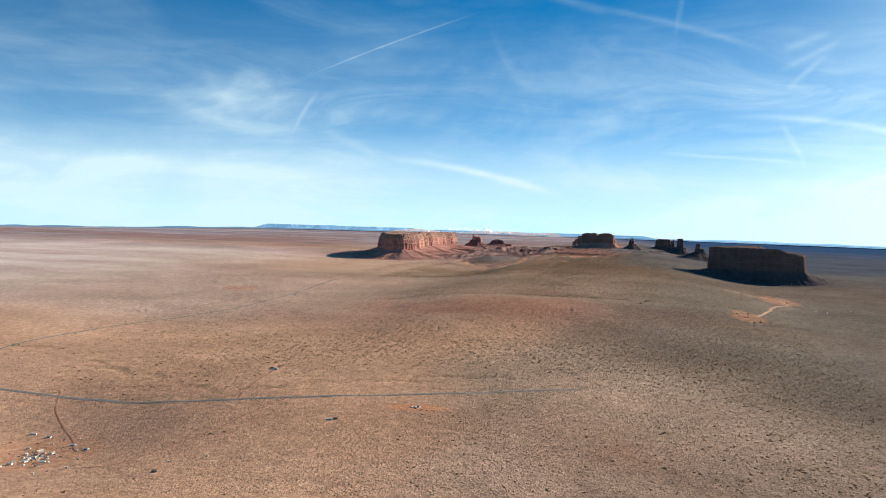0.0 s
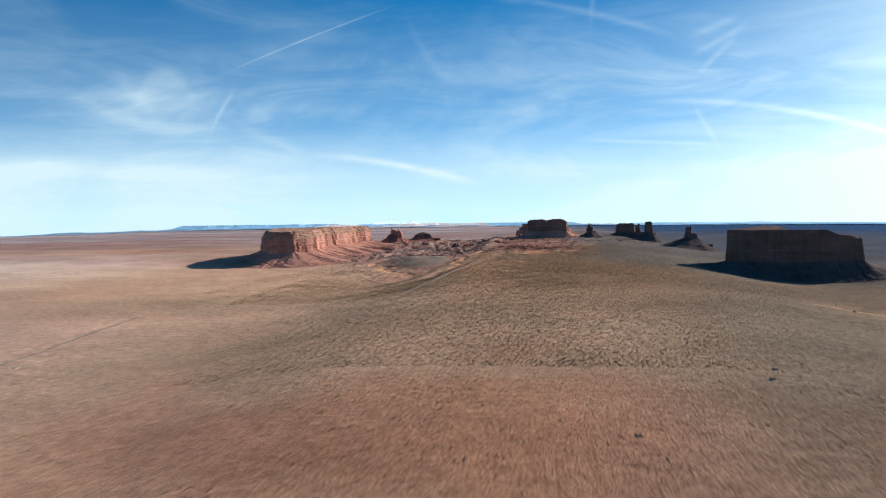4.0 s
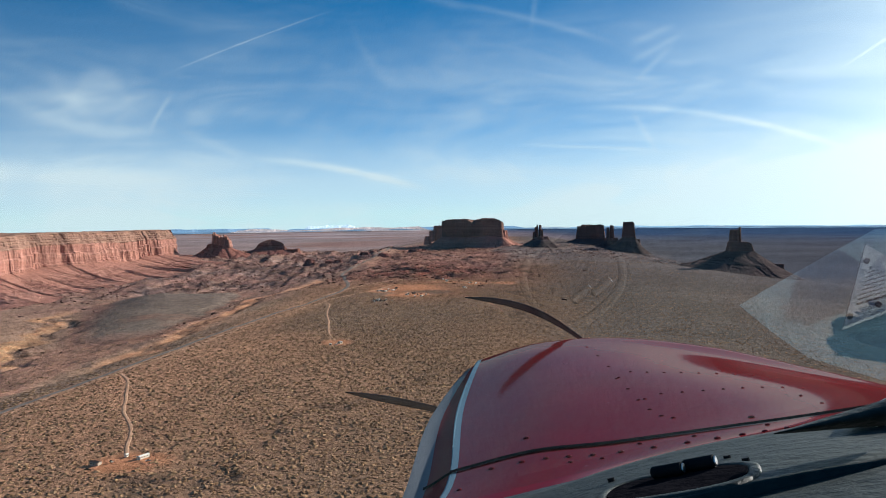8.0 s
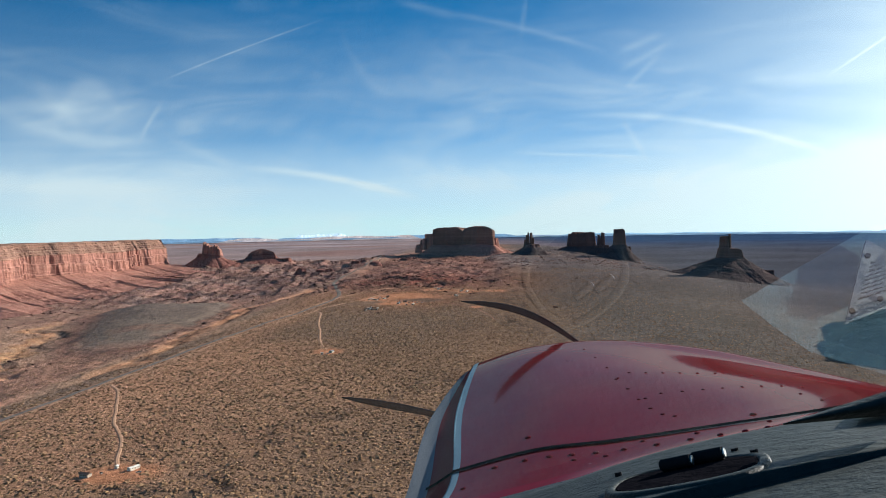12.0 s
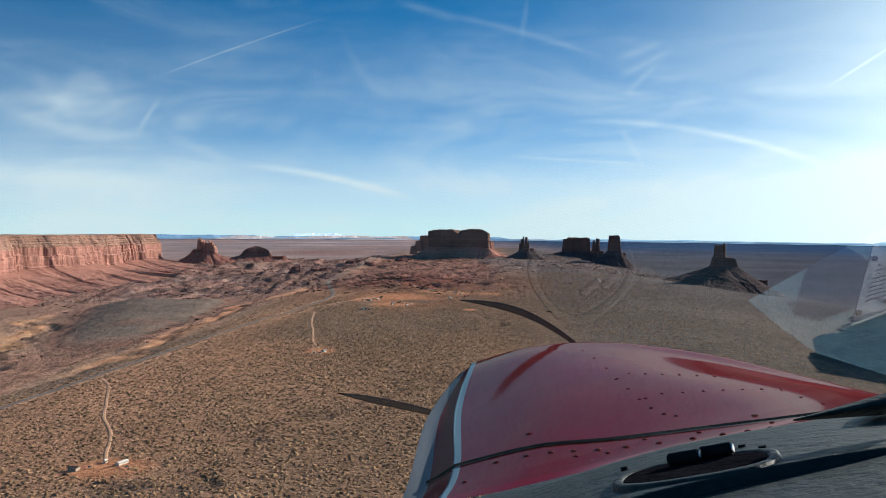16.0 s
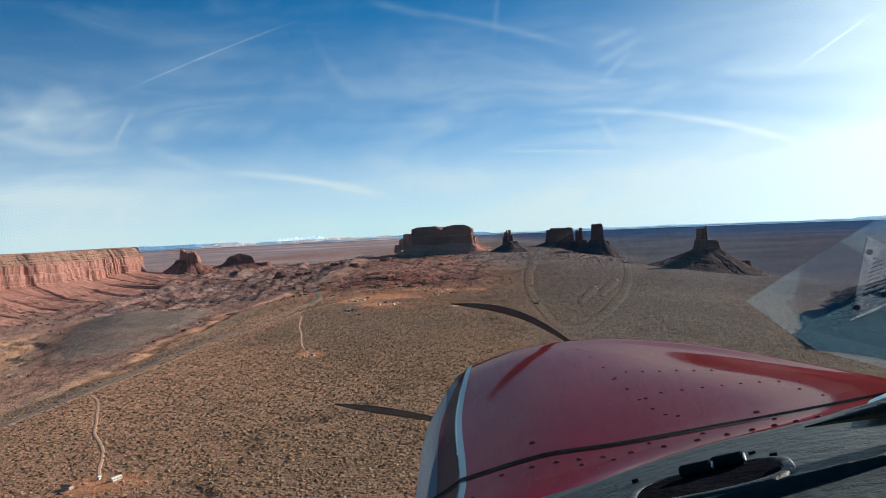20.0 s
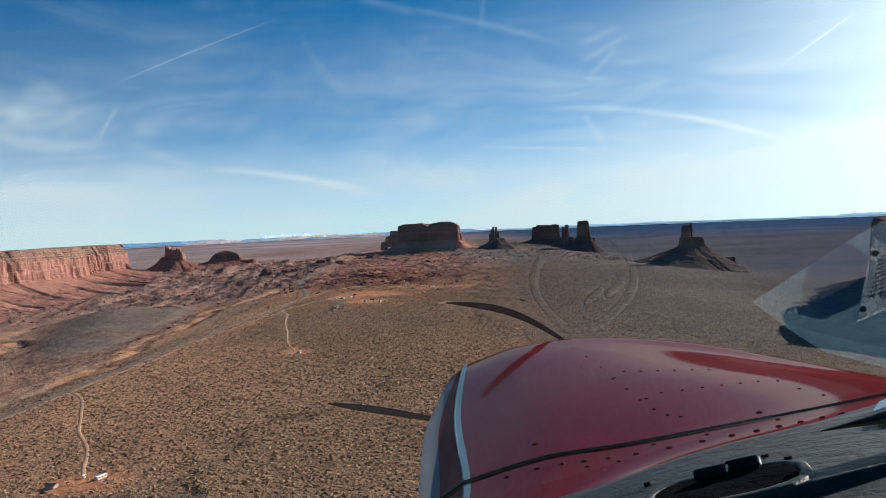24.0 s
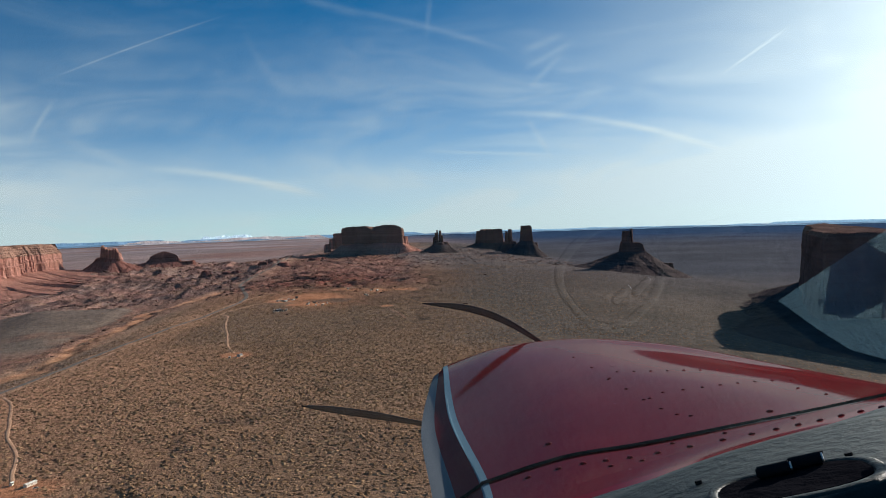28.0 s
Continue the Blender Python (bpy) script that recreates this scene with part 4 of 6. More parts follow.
castle = mesa("castle_tower", "tall square shaded sandstone tower on a talus cone", "butte", [(25.45, 181.4), (26.4, 181.2), (27.35, 181.5), (27.4, 183), (25.5, 183.2)],
              lambda x, y: 5.85 - 0.3 * sstep(x, 27.0, 27.4) + 0.14 * fbm(x * 3, y * 3, 1, 2), 2.9, step=0.07, spread=4.2, flute=0.14, band=0, levels=16, seed=39, cliff=SHADE_ROCK, talus=SHADE_SCREE, round_off=1, jag=0.06, rills=0.4)
tower(castle, 28.0, 182.2, 0.5, 0.6, 2.5, 1.2, 40, SHADE_ROCK, name="shoulder_pinnacle", flute=0.1)

# the lone spire on its wide cone, both coloured as in shade
lone = mesa("lone_spire_butte", "lone shaded sandstone spire on a wide cone of talus", "butte", [(26.75, 114.2), (27.4, 113.9), (28.1, 114.1), (29.15, 114.4), (29.2, 115.6), (28, 116), (26.8, 115.6)],
            lambda x, y: 4.45 - 0.25 * sstep(x, 28.6, 29.2) + 0.06 * fbm(x * 2, y * 2, 4, 2), 3.45, step=0.05, spread=6.6, flute=0.16, band=0, levels=10, seed=43, cliff=SHADE_ROCK, talus=SHADE_SCREE, round_off=1, jag=0.06, curve=1.45, rills=0.45)
tower(lone, 27.32, 114.7, 0.50, 0.6, lambda x, y: 5.72 + 0.12 * fbm(x * 3, y * 3, 6, 2), 3.6, 44, SHADE_ROCK, name="spire", flute=0.10)
tower(lone, 27.83, 114.7, 0.17, 0.3, ragged(6.0, 0.06, 3, 2), 4.2, 45, SHADE_ROCK, name="spire", flute=0.04, lean=0.05)
tower(lone, 31.6, 114.0, 0.7, 0.6, 2.0, 0.6, 46, SHADE_ROCK, name="shoulder_pinnacle", flute=0.12)

# the big mesa in the shade, which is also put into its colours
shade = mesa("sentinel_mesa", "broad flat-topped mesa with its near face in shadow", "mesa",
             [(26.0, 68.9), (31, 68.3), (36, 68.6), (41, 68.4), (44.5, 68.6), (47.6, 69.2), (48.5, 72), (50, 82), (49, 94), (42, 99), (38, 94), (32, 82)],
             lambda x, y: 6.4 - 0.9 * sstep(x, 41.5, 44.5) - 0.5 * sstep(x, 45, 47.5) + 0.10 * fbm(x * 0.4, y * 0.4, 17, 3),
             lambda x, y: 1.2 + 0.3 * fbm(x * 0.25, y * 0.25, 18, 3), step=0.13, spread=6.0, flute=0.6, band=0.12, levels=18, seed=51, cliff=SHADE_ROCK, cap=SHADE_ROCK, talus=SHADE_SCREE, round_off=3, rills=0.6)

# the red hen butte and the low red mound beyond it
hen = mesa("red_crest_butte", "small red butte with a crest of sunlit spires", "butte", oval(-47.6, 162, 1.9, 1.5, 4), ragged(3.0, 0.2, 1, 4), 2.5, step=0.09, spread=4.2, flute=0.25, band=0, levels=7,
           seed=61, round_off=1, talus=RED_MUD, cliff=RED_MUD, curve=1.5, rills=0.5)
for cx, rx, top in ((-48.8, 0.22, 5.05), (-48.35, 0.20, 4.7), (-47.85, 0.24, 4.55), (-47.3, 0.28, 4.3), (-46.75, 0.22, 4.6), (-46.35, 0.20, 4.35), (-45.95, 0.2, 3.9)):
    tower(hen, cx, 162 + 0.3 * math.sin(cx), rx, 0.6, ragged(top, 0.18, 2.2, int(-cx)), 2.6, int(-cx * 7), name="spire", flute=0.10, lean=0.26)
mound = mesa("red_mound", "low rounded mound of dark red mudstone", "hill", oval(-41.3, 171, 2.7, 1.9, 2), ragged(2.35, 0.25, 0.6, 9), 1.7, step=0.1, spread=4.6, flute=0.4, band=0, levels=8, seed=65, bulge=1.3, lean=0.5,
             round_off=2, talus=RED_MUD, cliff=RED_MUD, curve=1.4, rills=0.5)
tower(mound, -37.0, 170.5, 1.5, 1.2, ragged(1.7, 0.2, 1, 3), 0.8, 66, RED_MUD, name="shoulder")

# dark knobs on the flats below the tomb
for i, (cx, cy, s, h) in enumerate([(-28.5, 148, 0.7, 0.6), (-25.6, 150, 0.9, 0.6), (-24.2, 148.5, 0.6, 0.4), (-21.3, 157, 0.8, 0.5), (-20.2, 160, 0.6, 0.35), (-17.5, 153, 0.6, 0.4), (-13.8, 165, 0.8, 0.35), (-12.4, 168, 0.6, 0.3)]):
    z = float(ground_z(cx, cy))
    mesa("rock_knob", "dark red rock knob on the flats", "rock", oval(cx, cy, s, s * 0.7, i), ragged(z + h, 0.2, 1.2, i), z + 0.25 * h, step=0.12, spread=1.0, flute=0.25, band=0, levels=6, seed=70 + i,
         round_off=1, cliff=RED_MUD, talus=RED_MUD, group="knobs below the tomb", rills=0.1)


# ---------------------------------------------------------------- far country
def far_table(name, label, a0, a1, dist, el_top, el_foot, material, seed, jag=0.08, tilt=0.0, crest=None, category="tableland"):
    """A tableland on the horizon, from one bearing to another; heights as angles from (0, 0, 8.5)."""
    a = np.radians(np.linspace(a0, a1, 240))
    u = np.linspace(0, 1, 240)
    ends = np.minimum(1, np.minimum(u, 1 - u) * 9)
    t = el_top + tilt * (u - 0.5) + jag * fbm(u * 9, u * 0 + seed, seed, 5) + (crest(u) if crest else 0)
    t = el_foot + (t - el_foot) * ends
    rings = []
    for k, out in ((1.0, 0), (0.72, 0), (0.45, -14), (0.12, -40), (-0.2, -70)):
        d = dist + out + 26 * fbm(u * 22, u * 0 + k, seed + 3, 4)
        z = 8.5 + np.tan(np.radians(el_foot + (t - el_foot) * k)) * d
        rings.append(np.column_stack([d * np.sin(a), d * np.cos(a), z]))
    back = rings[0] * np.array([1.06, 1.06, 1]) - np.array([0, 0, 4])
    ob = new(name, sheet_mesh(name, np.array([back] + rings), material))
    return tagged(ob, label, category, kind="structure")


far_table("backdrop_tableland", "long tableland blue with haze on the horizon", -27.5, -14, 2300, -0.93, -1.35, FAR_LAND, 1, 0.07)
far_table("backdrop_tableland", "long tableland blue with haze on the horizon", -16, 3.5, 2350, -1.00, -1.35, FAR_LAND, 2, 0.04)
far_table("backdrop_tableland", "far line of hills pale with haze", -44, -26, 2350, -1.50, -1.9, FAR_HAZE, 5, 0.12, 0.3)
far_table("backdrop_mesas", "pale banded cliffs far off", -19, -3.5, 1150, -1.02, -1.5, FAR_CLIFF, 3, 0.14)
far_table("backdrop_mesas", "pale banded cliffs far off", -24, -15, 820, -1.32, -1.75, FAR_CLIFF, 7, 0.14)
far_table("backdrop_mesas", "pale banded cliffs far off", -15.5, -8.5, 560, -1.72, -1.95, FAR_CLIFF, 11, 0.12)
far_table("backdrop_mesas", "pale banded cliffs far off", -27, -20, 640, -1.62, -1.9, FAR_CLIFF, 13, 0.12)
far_table("backdrop_plateau", "long plateau blue with haze on the horizon", 23.4, 40, 2300, -0.98, -1.5, FAR_HAZE, 4, 0.05)
far_table("backdrop_plateau", "long line of hills blue with haze on the horizon", 3, 27, 2400, -1.08, -1.4, FAR_HAZE, 6, 0.07)
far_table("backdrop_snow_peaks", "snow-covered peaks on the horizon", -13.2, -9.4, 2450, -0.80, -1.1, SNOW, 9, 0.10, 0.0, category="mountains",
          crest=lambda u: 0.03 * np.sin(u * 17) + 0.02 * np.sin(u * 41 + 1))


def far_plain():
    """The hazy outer plain, from 700 m to the horizon, just over the ground sheet; its haze is a glow in the material.
    """
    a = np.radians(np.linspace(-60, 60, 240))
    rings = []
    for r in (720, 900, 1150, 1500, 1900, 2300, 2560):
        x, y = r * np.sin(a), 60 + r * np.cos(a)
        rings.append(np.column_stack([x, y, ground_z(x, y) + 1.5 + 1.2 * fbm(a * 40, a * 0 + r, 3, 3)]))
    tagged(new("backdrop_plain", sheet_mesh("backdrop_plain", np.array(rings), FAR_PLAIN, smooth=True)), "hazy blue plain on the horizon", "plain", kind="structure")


far_plain()


# ---------------------------------------------------------------- roads and tracks
def ribbon(name, label, pts, width, material, lift=0.015, wobble=0.0, category="road", seed=1):
    line = bend_line(pts, 0.35)
    s = np.arange(len(line)) * 0.35
    t = np.gradient(line, axis=0)
    n = np.stack([-t[:, 1], t[:, 0]], 1)
    n /= np.hypot(*n.T)[:, None] + 1e-9
    line = line + n * (wobble * fbm(s * 0.35, s * 0 + seed, seed, 3))[:, None]
    rows = []
    for k in (-0.72, -0.47, -0.17, 0.17, 0.47, 0.72):
        edge = k * width * (1 + 0.25 * fbm(s * 0.8, s * 0 + k, seed + 2, 3))
        p = line + n * edge[:, None]
        mids = np.maximum(ground_z(p[:, 0], p[:, 1]), ground_z(line[:, 0], line[:, 1]) - 0.01)
        rows.append(np.column_stack([p, mids + (lift * 0.6 if abs(k) < 0.49 else -0.006)]))
    ob = new(name, sheet_mesh(name, np.array(rows), material, smooth=True))
    return tagged(ob, label, category, kind="structure")


ribbon("road", "grey two-lane asphalt road across the desert", MAIN_ROAD, 0.26, ASPHALT, 0.022)
ribbon("dirt_road", "pale sandy road beside the asphalt", [(-18.3, 34), (-17.6, 44), (-16.3, 55), (-15.2, 63), (-14.0, 72), (-12.6, 80), (-11.0, 86), (-9.4, 90), (-8.2, 95)], 0.15, DIRT, 0.014, 0.3)
ribbon("dirt_track", "sandy track from the road to a homestead", [(-15.8, 55.3), (-14.6, 53.2), (-13.1, 49.9), (-12.1, 47.6), (-10.9, 45.4), (-9.5, 42.2)], 0.10, DIRT, 0.015, 0.15)
ribbon("dirt_track", "sandy track from the road to a homestead", [(-12.0, 80.5), (-11.4, 78.6), (-10.6, 74), (-9.6, 69.5), (-8.3, 63.6), (-7.6, 61.6)], 0.09, DIRT, 0.015, 0.1)
ribbon("dirt_track", "sandy track into the village", [(-13.6, 84), (-12.2, 90.8), (-10.8, 95.4), (-8.6, 98.5), (-4.5, 99.0), (-1.6, 95)], 0.14, DIRT, 0.015, 0.2)
ribbon("dirt_track", "sandy track out of the village", [(-8.5, 88), (-5.1, 88.0), (-2.5, 84.6), (-0.7, 81.1), (0.4, 77.0), (1.0, 73)], 0.05, BARE, 0.012, 0.15)
ribbon("road", "grey two-lane asphalt road across the desert", FIRST_ROAD, 0.32, ASPHALT, 0.022)
ribbon("road", "thin dark road bending across the plain", [(-43, -84), (-45.5, -78), (-47, -71.5), (-46.0, -61.0), (-43.2, -49.0), (-42, -40.0), (-43, -20), (-47, 10)], 0.22, ASPHALT, 0.022)
ribbon("dirt_track", "red dirt track to a cluster of homes", [(-32.5, -88.6), (-31.4, -87.8), (-28.6, -91.6), (-25.2, -94.8), (-22.6, -97.6)], 0.14, BARE, 0.015, 0.2)
ribbon("dirt_track", "red dirt track along the plain", [(-20.5, -101.8), (-17.8, -100.9), (-16.9, -98.0), (-15.7, -93.9), (-15.0, -89.6), (-14.4, -87.8)], 0.12, BARE, 0.015, 0.2)
ribbon("dirt_track", "red dirt track to a lone house", [(-19.2, -78.9), (-18.6, -84), (-17.6, -88.2)], 0.12, BARE, 0.015, 0.1)
ribbon("dirt_track", "pale track among the eastern homesteads", [(24, 16), (28, 12), (31, 8), (32, 0), (29, -6), (24, -26)], 0.3, DIRT, 0.015, 0.6)


# ---------------------------------------------------------------- houses, trailers and cars
def house(label, w, d, h, wall, roof, ridge=0.5):
    """A small desert house: walls, gabled roof, door and windows. Sizes in metres of the model."""
    thing = tagged(new("house"), label, "house")
    bm = bmesh.new()
    block(bm, -w / 2, -d / 2, -0.03, w / 2, d / 2, h)
    part("wall", bm, wall, thing)
    bm = bmesh.new()
    o, rh = 0.012, h * ridge
    lo = [bm.verts.new(v) for v in ((-w / 2 - o, -d / 2 - o, h), (w / 2 + o, -d / 2 - o, h), (w / 2 + o, d / 2 + o, h), (-w / 2 - o, d / 2 + o, h))]
    hi = [bm.verts.new(v) for v in ((-w / 2 - o, 0, h + rh), (w / 2 + o, 0, h + rh))]
    for f in ((lo[0], lo[1], hi[1], hi[0]), (lo[2], lo[3], hi[0], hi[1]), (lo[1], lo[2], hi[1]), (lo[3], lo[0], hi[0]), (lo[3], lo[2], lo[1], lo[0])):
        bm.faces.new(f)
    part("roof", bm, roof, thing)
    bm = bmesh.new()
    block(bm, -0.011, -d / 2 - 0.004, 0, 0.011, -d / 2 + 0.002, h * 0.78)
    part("door", bm, BROWN_ROOF, thing)
    for sx in (-0.3, 0.3):
        bm = bmesh.new()
        block(bm, sx * w - 0.014, -d / 2 - 0.003, h * 0.4, sx * w + 0.014, -d / 2 + 0.002, h * 0.75)
        part("window", bm, DARK_GLASS, thing)
    return thing


def car(label, paint):
    thing = tagged(new("car"), label, "car")
    bm = bmesh.new()
    block(bm, -0.066, -0.026, 0.012, 0.066, 0.026, 0.030, 0.003)
    part("body", bm, paint, thing)
    bm = bmesh.new()
    block(bm, -0.03, -0.024, 0.030, 0.04, 0.024, 0.048, 0.007)
    part("cabin", bm, DARK_GLASS, thing)
    for wx in (-0.042, 0.042):
        for wy in (-0.026, 0.026):
            bm = bmesh.new()
            bmesh.ops.create_cone(bm, cap_ends=True, segments=10, radius1=0.011, radius2=0.011, depth=0.008, matrix=Matrix.Translation((wx, wy, 0.011)) @ Matrix.Rotation(math.pi / 2, 4, "X"))
            part("wheel", bm, TYRE, thing)
    return thing


KINDS = [house("white single-wide mobile home with a pale roof", 0.32, 0.115, 0.045, WHITE_PAINT, WHITE_ROOF, 0.5),
         house("tan house with a brown gabled roof", 0.24, 0.17, 0.055, TAN_WALL, BROWN_ROOF, 0.7),
         house("white house with a grey gabled roof", 0.23, 0.16, 0.05, WHITE_PAINT, GREY_ROOF, 0.7),
         house("small white shed with a metal roof", 0.10, 0.075, 0.04, WHITE_PAINT, WHITE_ROOF, 0.5)]
CARS = [car("white parked car on the sand", WHITE_PAINT), car("dark blue parked car on the sand", CAR_BLUE)]


def stand(x, y, turn):
    return pose(x, y, float(ground_z(x, y)) + 0.03, 0, 0, turn)


def settle(kind, spots, group, used=[]):
    for x, y, turn in spots:
        if kind not in used:
            kind.matrix_basis = stand(x, y, turn)
            tagged(kind, group=group)
            used.append(kind)
        else:
            tagged(copy_thing(kind, stand(x, y, turn)), group=group)


settle(KINDS[0], [(-8.9, 41.9, 66), (-8.5, 87.5, 68), (-5.2, 83.5, 72), (-1.3, 94.2, 66), (-8.0, 88.2, 63)], "homes by the village road")
settle(KINDS[2], [(-9.2, 87.9, 70), (-6.4, 84.3, 64), (-4.0, 96.2, 75), (-2.2, 90.2, 62), (-7.2, 60.7, 68)], "homes by the village road")
settle(KINDS[1], [(-8.75, 87.6, 15), (-6.0, 85.3, 30), (-7.95, 89.9, 5), (-1.8, 94.9, 0), (-9.9, 41.3, -10)], "homes by the village road")
settle(KINDS[3], [(-5.7, 83.3, 20), (-2.0, 89.7, 60), (-4.1, 97.0, 0), (-7.6, 60.3, 0)], "homes by the village road")
settle(CARS[0], [(-9.1, 87.9, 70), (-8.6, 41.5, 30), (-7.6, 80.3, 20), (-7.7, 79.6, 35), (-8.1, 80.2, 80), (-6.2, 84.6, 100), (-8.5, 80.9, 60), (-3.9, 96.8, 10), (-8.2, 81.8, 140), (-7.3, 60.2, 15)], "parked cars")
settle(CARS[1], [(-8.4, 87.6, 20), (-7.8, 80.9, 45), (-8.6, 81.5, 90), (-1.6, 90.3, 120), (-5.6, 84.5, 10)], "parked cars")
settle(KINDS[0], [(-24.8, -97.7, 60), (-22.9, -99.9, 20), (-27.3, -95.1, 5), (-9.8, -92.1, 15), (-5.5, -88.2, 70)], "homes of the first settlement")
settle(KINDS[2], [(-25.9, -97.3, 30), (-23.8, -99.2, 80), (-26.1, -95.3, 0), (-24.3, -100.6, 10), (-19.3, -78.7, 20)], "homes of the first settlement")
settle(KINDS[3], [(-23.4, -100.7, 0), (-20.3, -101.4, 30), (-21.2, -102.7, 10), (-25.2, -98.3, 45), (-5.0, -88.8, 0), (-21.1, -99.4, 0), (-15.0, -100.7, 20), (-13.5, -99.6, 0)], "homes of the first settlement")
settle(KINDS[1], [(-24.4, -98.5, 10), (-22.4, -100.9, 65), (-19.6, -78.3, 0), (-9.4, -92.0, 10), (-14.6, -102.6, 20)], "homes of the first settlement")
settle(CARS[0], [(-24.9, -98.2, 30), (-23.6, -99.8, 80), (-23.2, -99.3, 10), (-20.7, -102.3, 0), (-5.9, -88.0, 60)], "parked cars")
settle(CARS[1], [(-24.1, -99.0, 130), (-23.0, -100.5, 20), (-26.0, -96.4, 45), (-18.9, -79.1, 10)], "parked cars")
settle(KINDS[2], [(-55.5, -17.6, 0), (-54.5, -13.6, 30), (-52.6, -12.4, 60), (-41.7, -21.6, 10), (-41.5, -17.6, 0), (-50.9, -48.2, 20), (-50.2, -47.6, 50)], "far homes on the plain")
settle(KINDS[0], [(26.4, 17.4, 10), (32.7, 15.4, 70), (32.8, 10.1, 0), (33.2, 7.3, 40), (31.4, -0.3, 10), (29.3, -5.7, 80), (34.6, -7.0, 0), (40.0, -4.2, 30), (36.0, -7.8, 60)], "eastern homesteads")
settle(KINDS[1], [(26.6, 11.9, 0), (31.9, 12.2, 20), (32.4, 3.0, 60), (8.9, -27.3, 0), (9.7, -24.9, 30), (20.9, -27.7, 0), (22.5, -25.7, 70), (23.0, -32.4, 10), (22.1, -33.9, 0), (0.8, -38.6, 30)], "eastern homesteads")


# yard clutter: more sheds and vehicles round the clusters
_r = random.Random(5)
for cx, cy, sx, sy, n in ((-24.4, -98.6, 1.5, 2.2, 44), (-7.9, 80.2, 0.55, 0.6, 24), (-8.6, 88.4, 0.9, 0.7, 9), (-5.8, 84.5, 0.8, 0.7, 7), (-1.6, 94.0, 0.6, 1.4, 7), (-4.3, 97.2, 0.5, 0.6, 4), (-9.3, 41.7, 0.5, 0.4, 3),
                          (-5.4, -88.4, 0.6, 0.4, 4), (-19.4, -78.6, 0.6, 0.4, 4), (31.6, 9.0, 1.8, 5.0, 12), (22.2, -29.0, 1.2, 3.0, 8)):
    spots = [(cx + _r.gauss(0, sx * 0.6), cy + _r.gauss(0, sy * 0.6), _r.uniform(0, 180)) for _ in range(n)]
    where = "homes of the first settlement" if cy < -70 else ("eastern homesteads" if cx > 15 else "homes by the village road")
    settle(KINDS[3], spots[0::4], where)
    settle(CARS[0], spots[1::4], "parked cars")
    settle(CARS[1], spots[2::4], "parked cars")
    settle(KINDS[2] if cy < -70 else CARS[0], spots[3::4], where if cy < -70 else "parked cars")


# ---------------------------------------------------------------- boulders
def build_boulders():
    rng = np.random.default_rng(11)
    bm = bmesh.new()
    bmesh.ops.create_icosphere(bm, subdivisions=1, radius=1.0)
    base = np.array([v.co[:] for v in bm.verts])
    tri = np.array([[v.index for v in f.verts] for f in bm.faces])
    bm.free()
    k = 420000
    x, y = rng.uniform(-54, 30, k), rng.uniform(60, 188, k)
    bad, side, ledge, apron, knolls, east = lands(x, y)
    h = steps(x, y)
    lip = np.exp(-((h - np.floor(h) - 0.5) / 0.055) ** 2) * sstep(fbm(x * 0.3, y * 0.3, 98, 3), -0.35, 0.1)
    mask = np.clip(bad * 0.8 + side * 0.12 + knolls * 0.45 + ledge * 0.9 + east * 0.35, 0, 1) * (1 - sstep(apron, 0.0, 0.3))
    ok = (rng.random(k) < mask * (0.55 * lip + 0.04)) & (np.hypot(x + 6, y - 88) > 6)
    # each one lies along its step
    tx, ty = -(steps(x, y + 0.2) - h), steps(x + 0.2, y) - h
    tl = np.hypot(tx, ty) + 1e-9
    tx, ty = tx / tl, ty / tl
    for pts in (MAIN_ROAD,):
        ok &= away(x, y, pts) > 0.5
    x, y, tx, ty = x[ok], y[ok], tx[ok], ty[ok]
    n = len(x)
    size = 0.03 + 0.085 * rng.random(n) ** 2.5
    v = base[None] * rng.uniform(0.7, 1.25, (n, len(base), 1)) * size[:, None, None] * np.array([2.1, 0.8, 0.85])
    v = np.stack([v[..., 0] * tx[:, None] - v[..., 1] * ty[:, None], v[..., 0] * ty[:, None] + v[..., 1] * tx[:, None], v[..., 2]], -1)
    v = v + np.column_stack([x, y, ground_z(x, y) + 0.12 * size])[:, None]
    f = (np.arange(n)[:, None, None] * len(base) + tri[None]).reshape(-1, 3)
    tagged(new("boulders", mesh_of("boulders", v, f, BOULDER)), "broken dark red rock strewn over the badlands", "rocks", kind="stuff")


build_boulders()


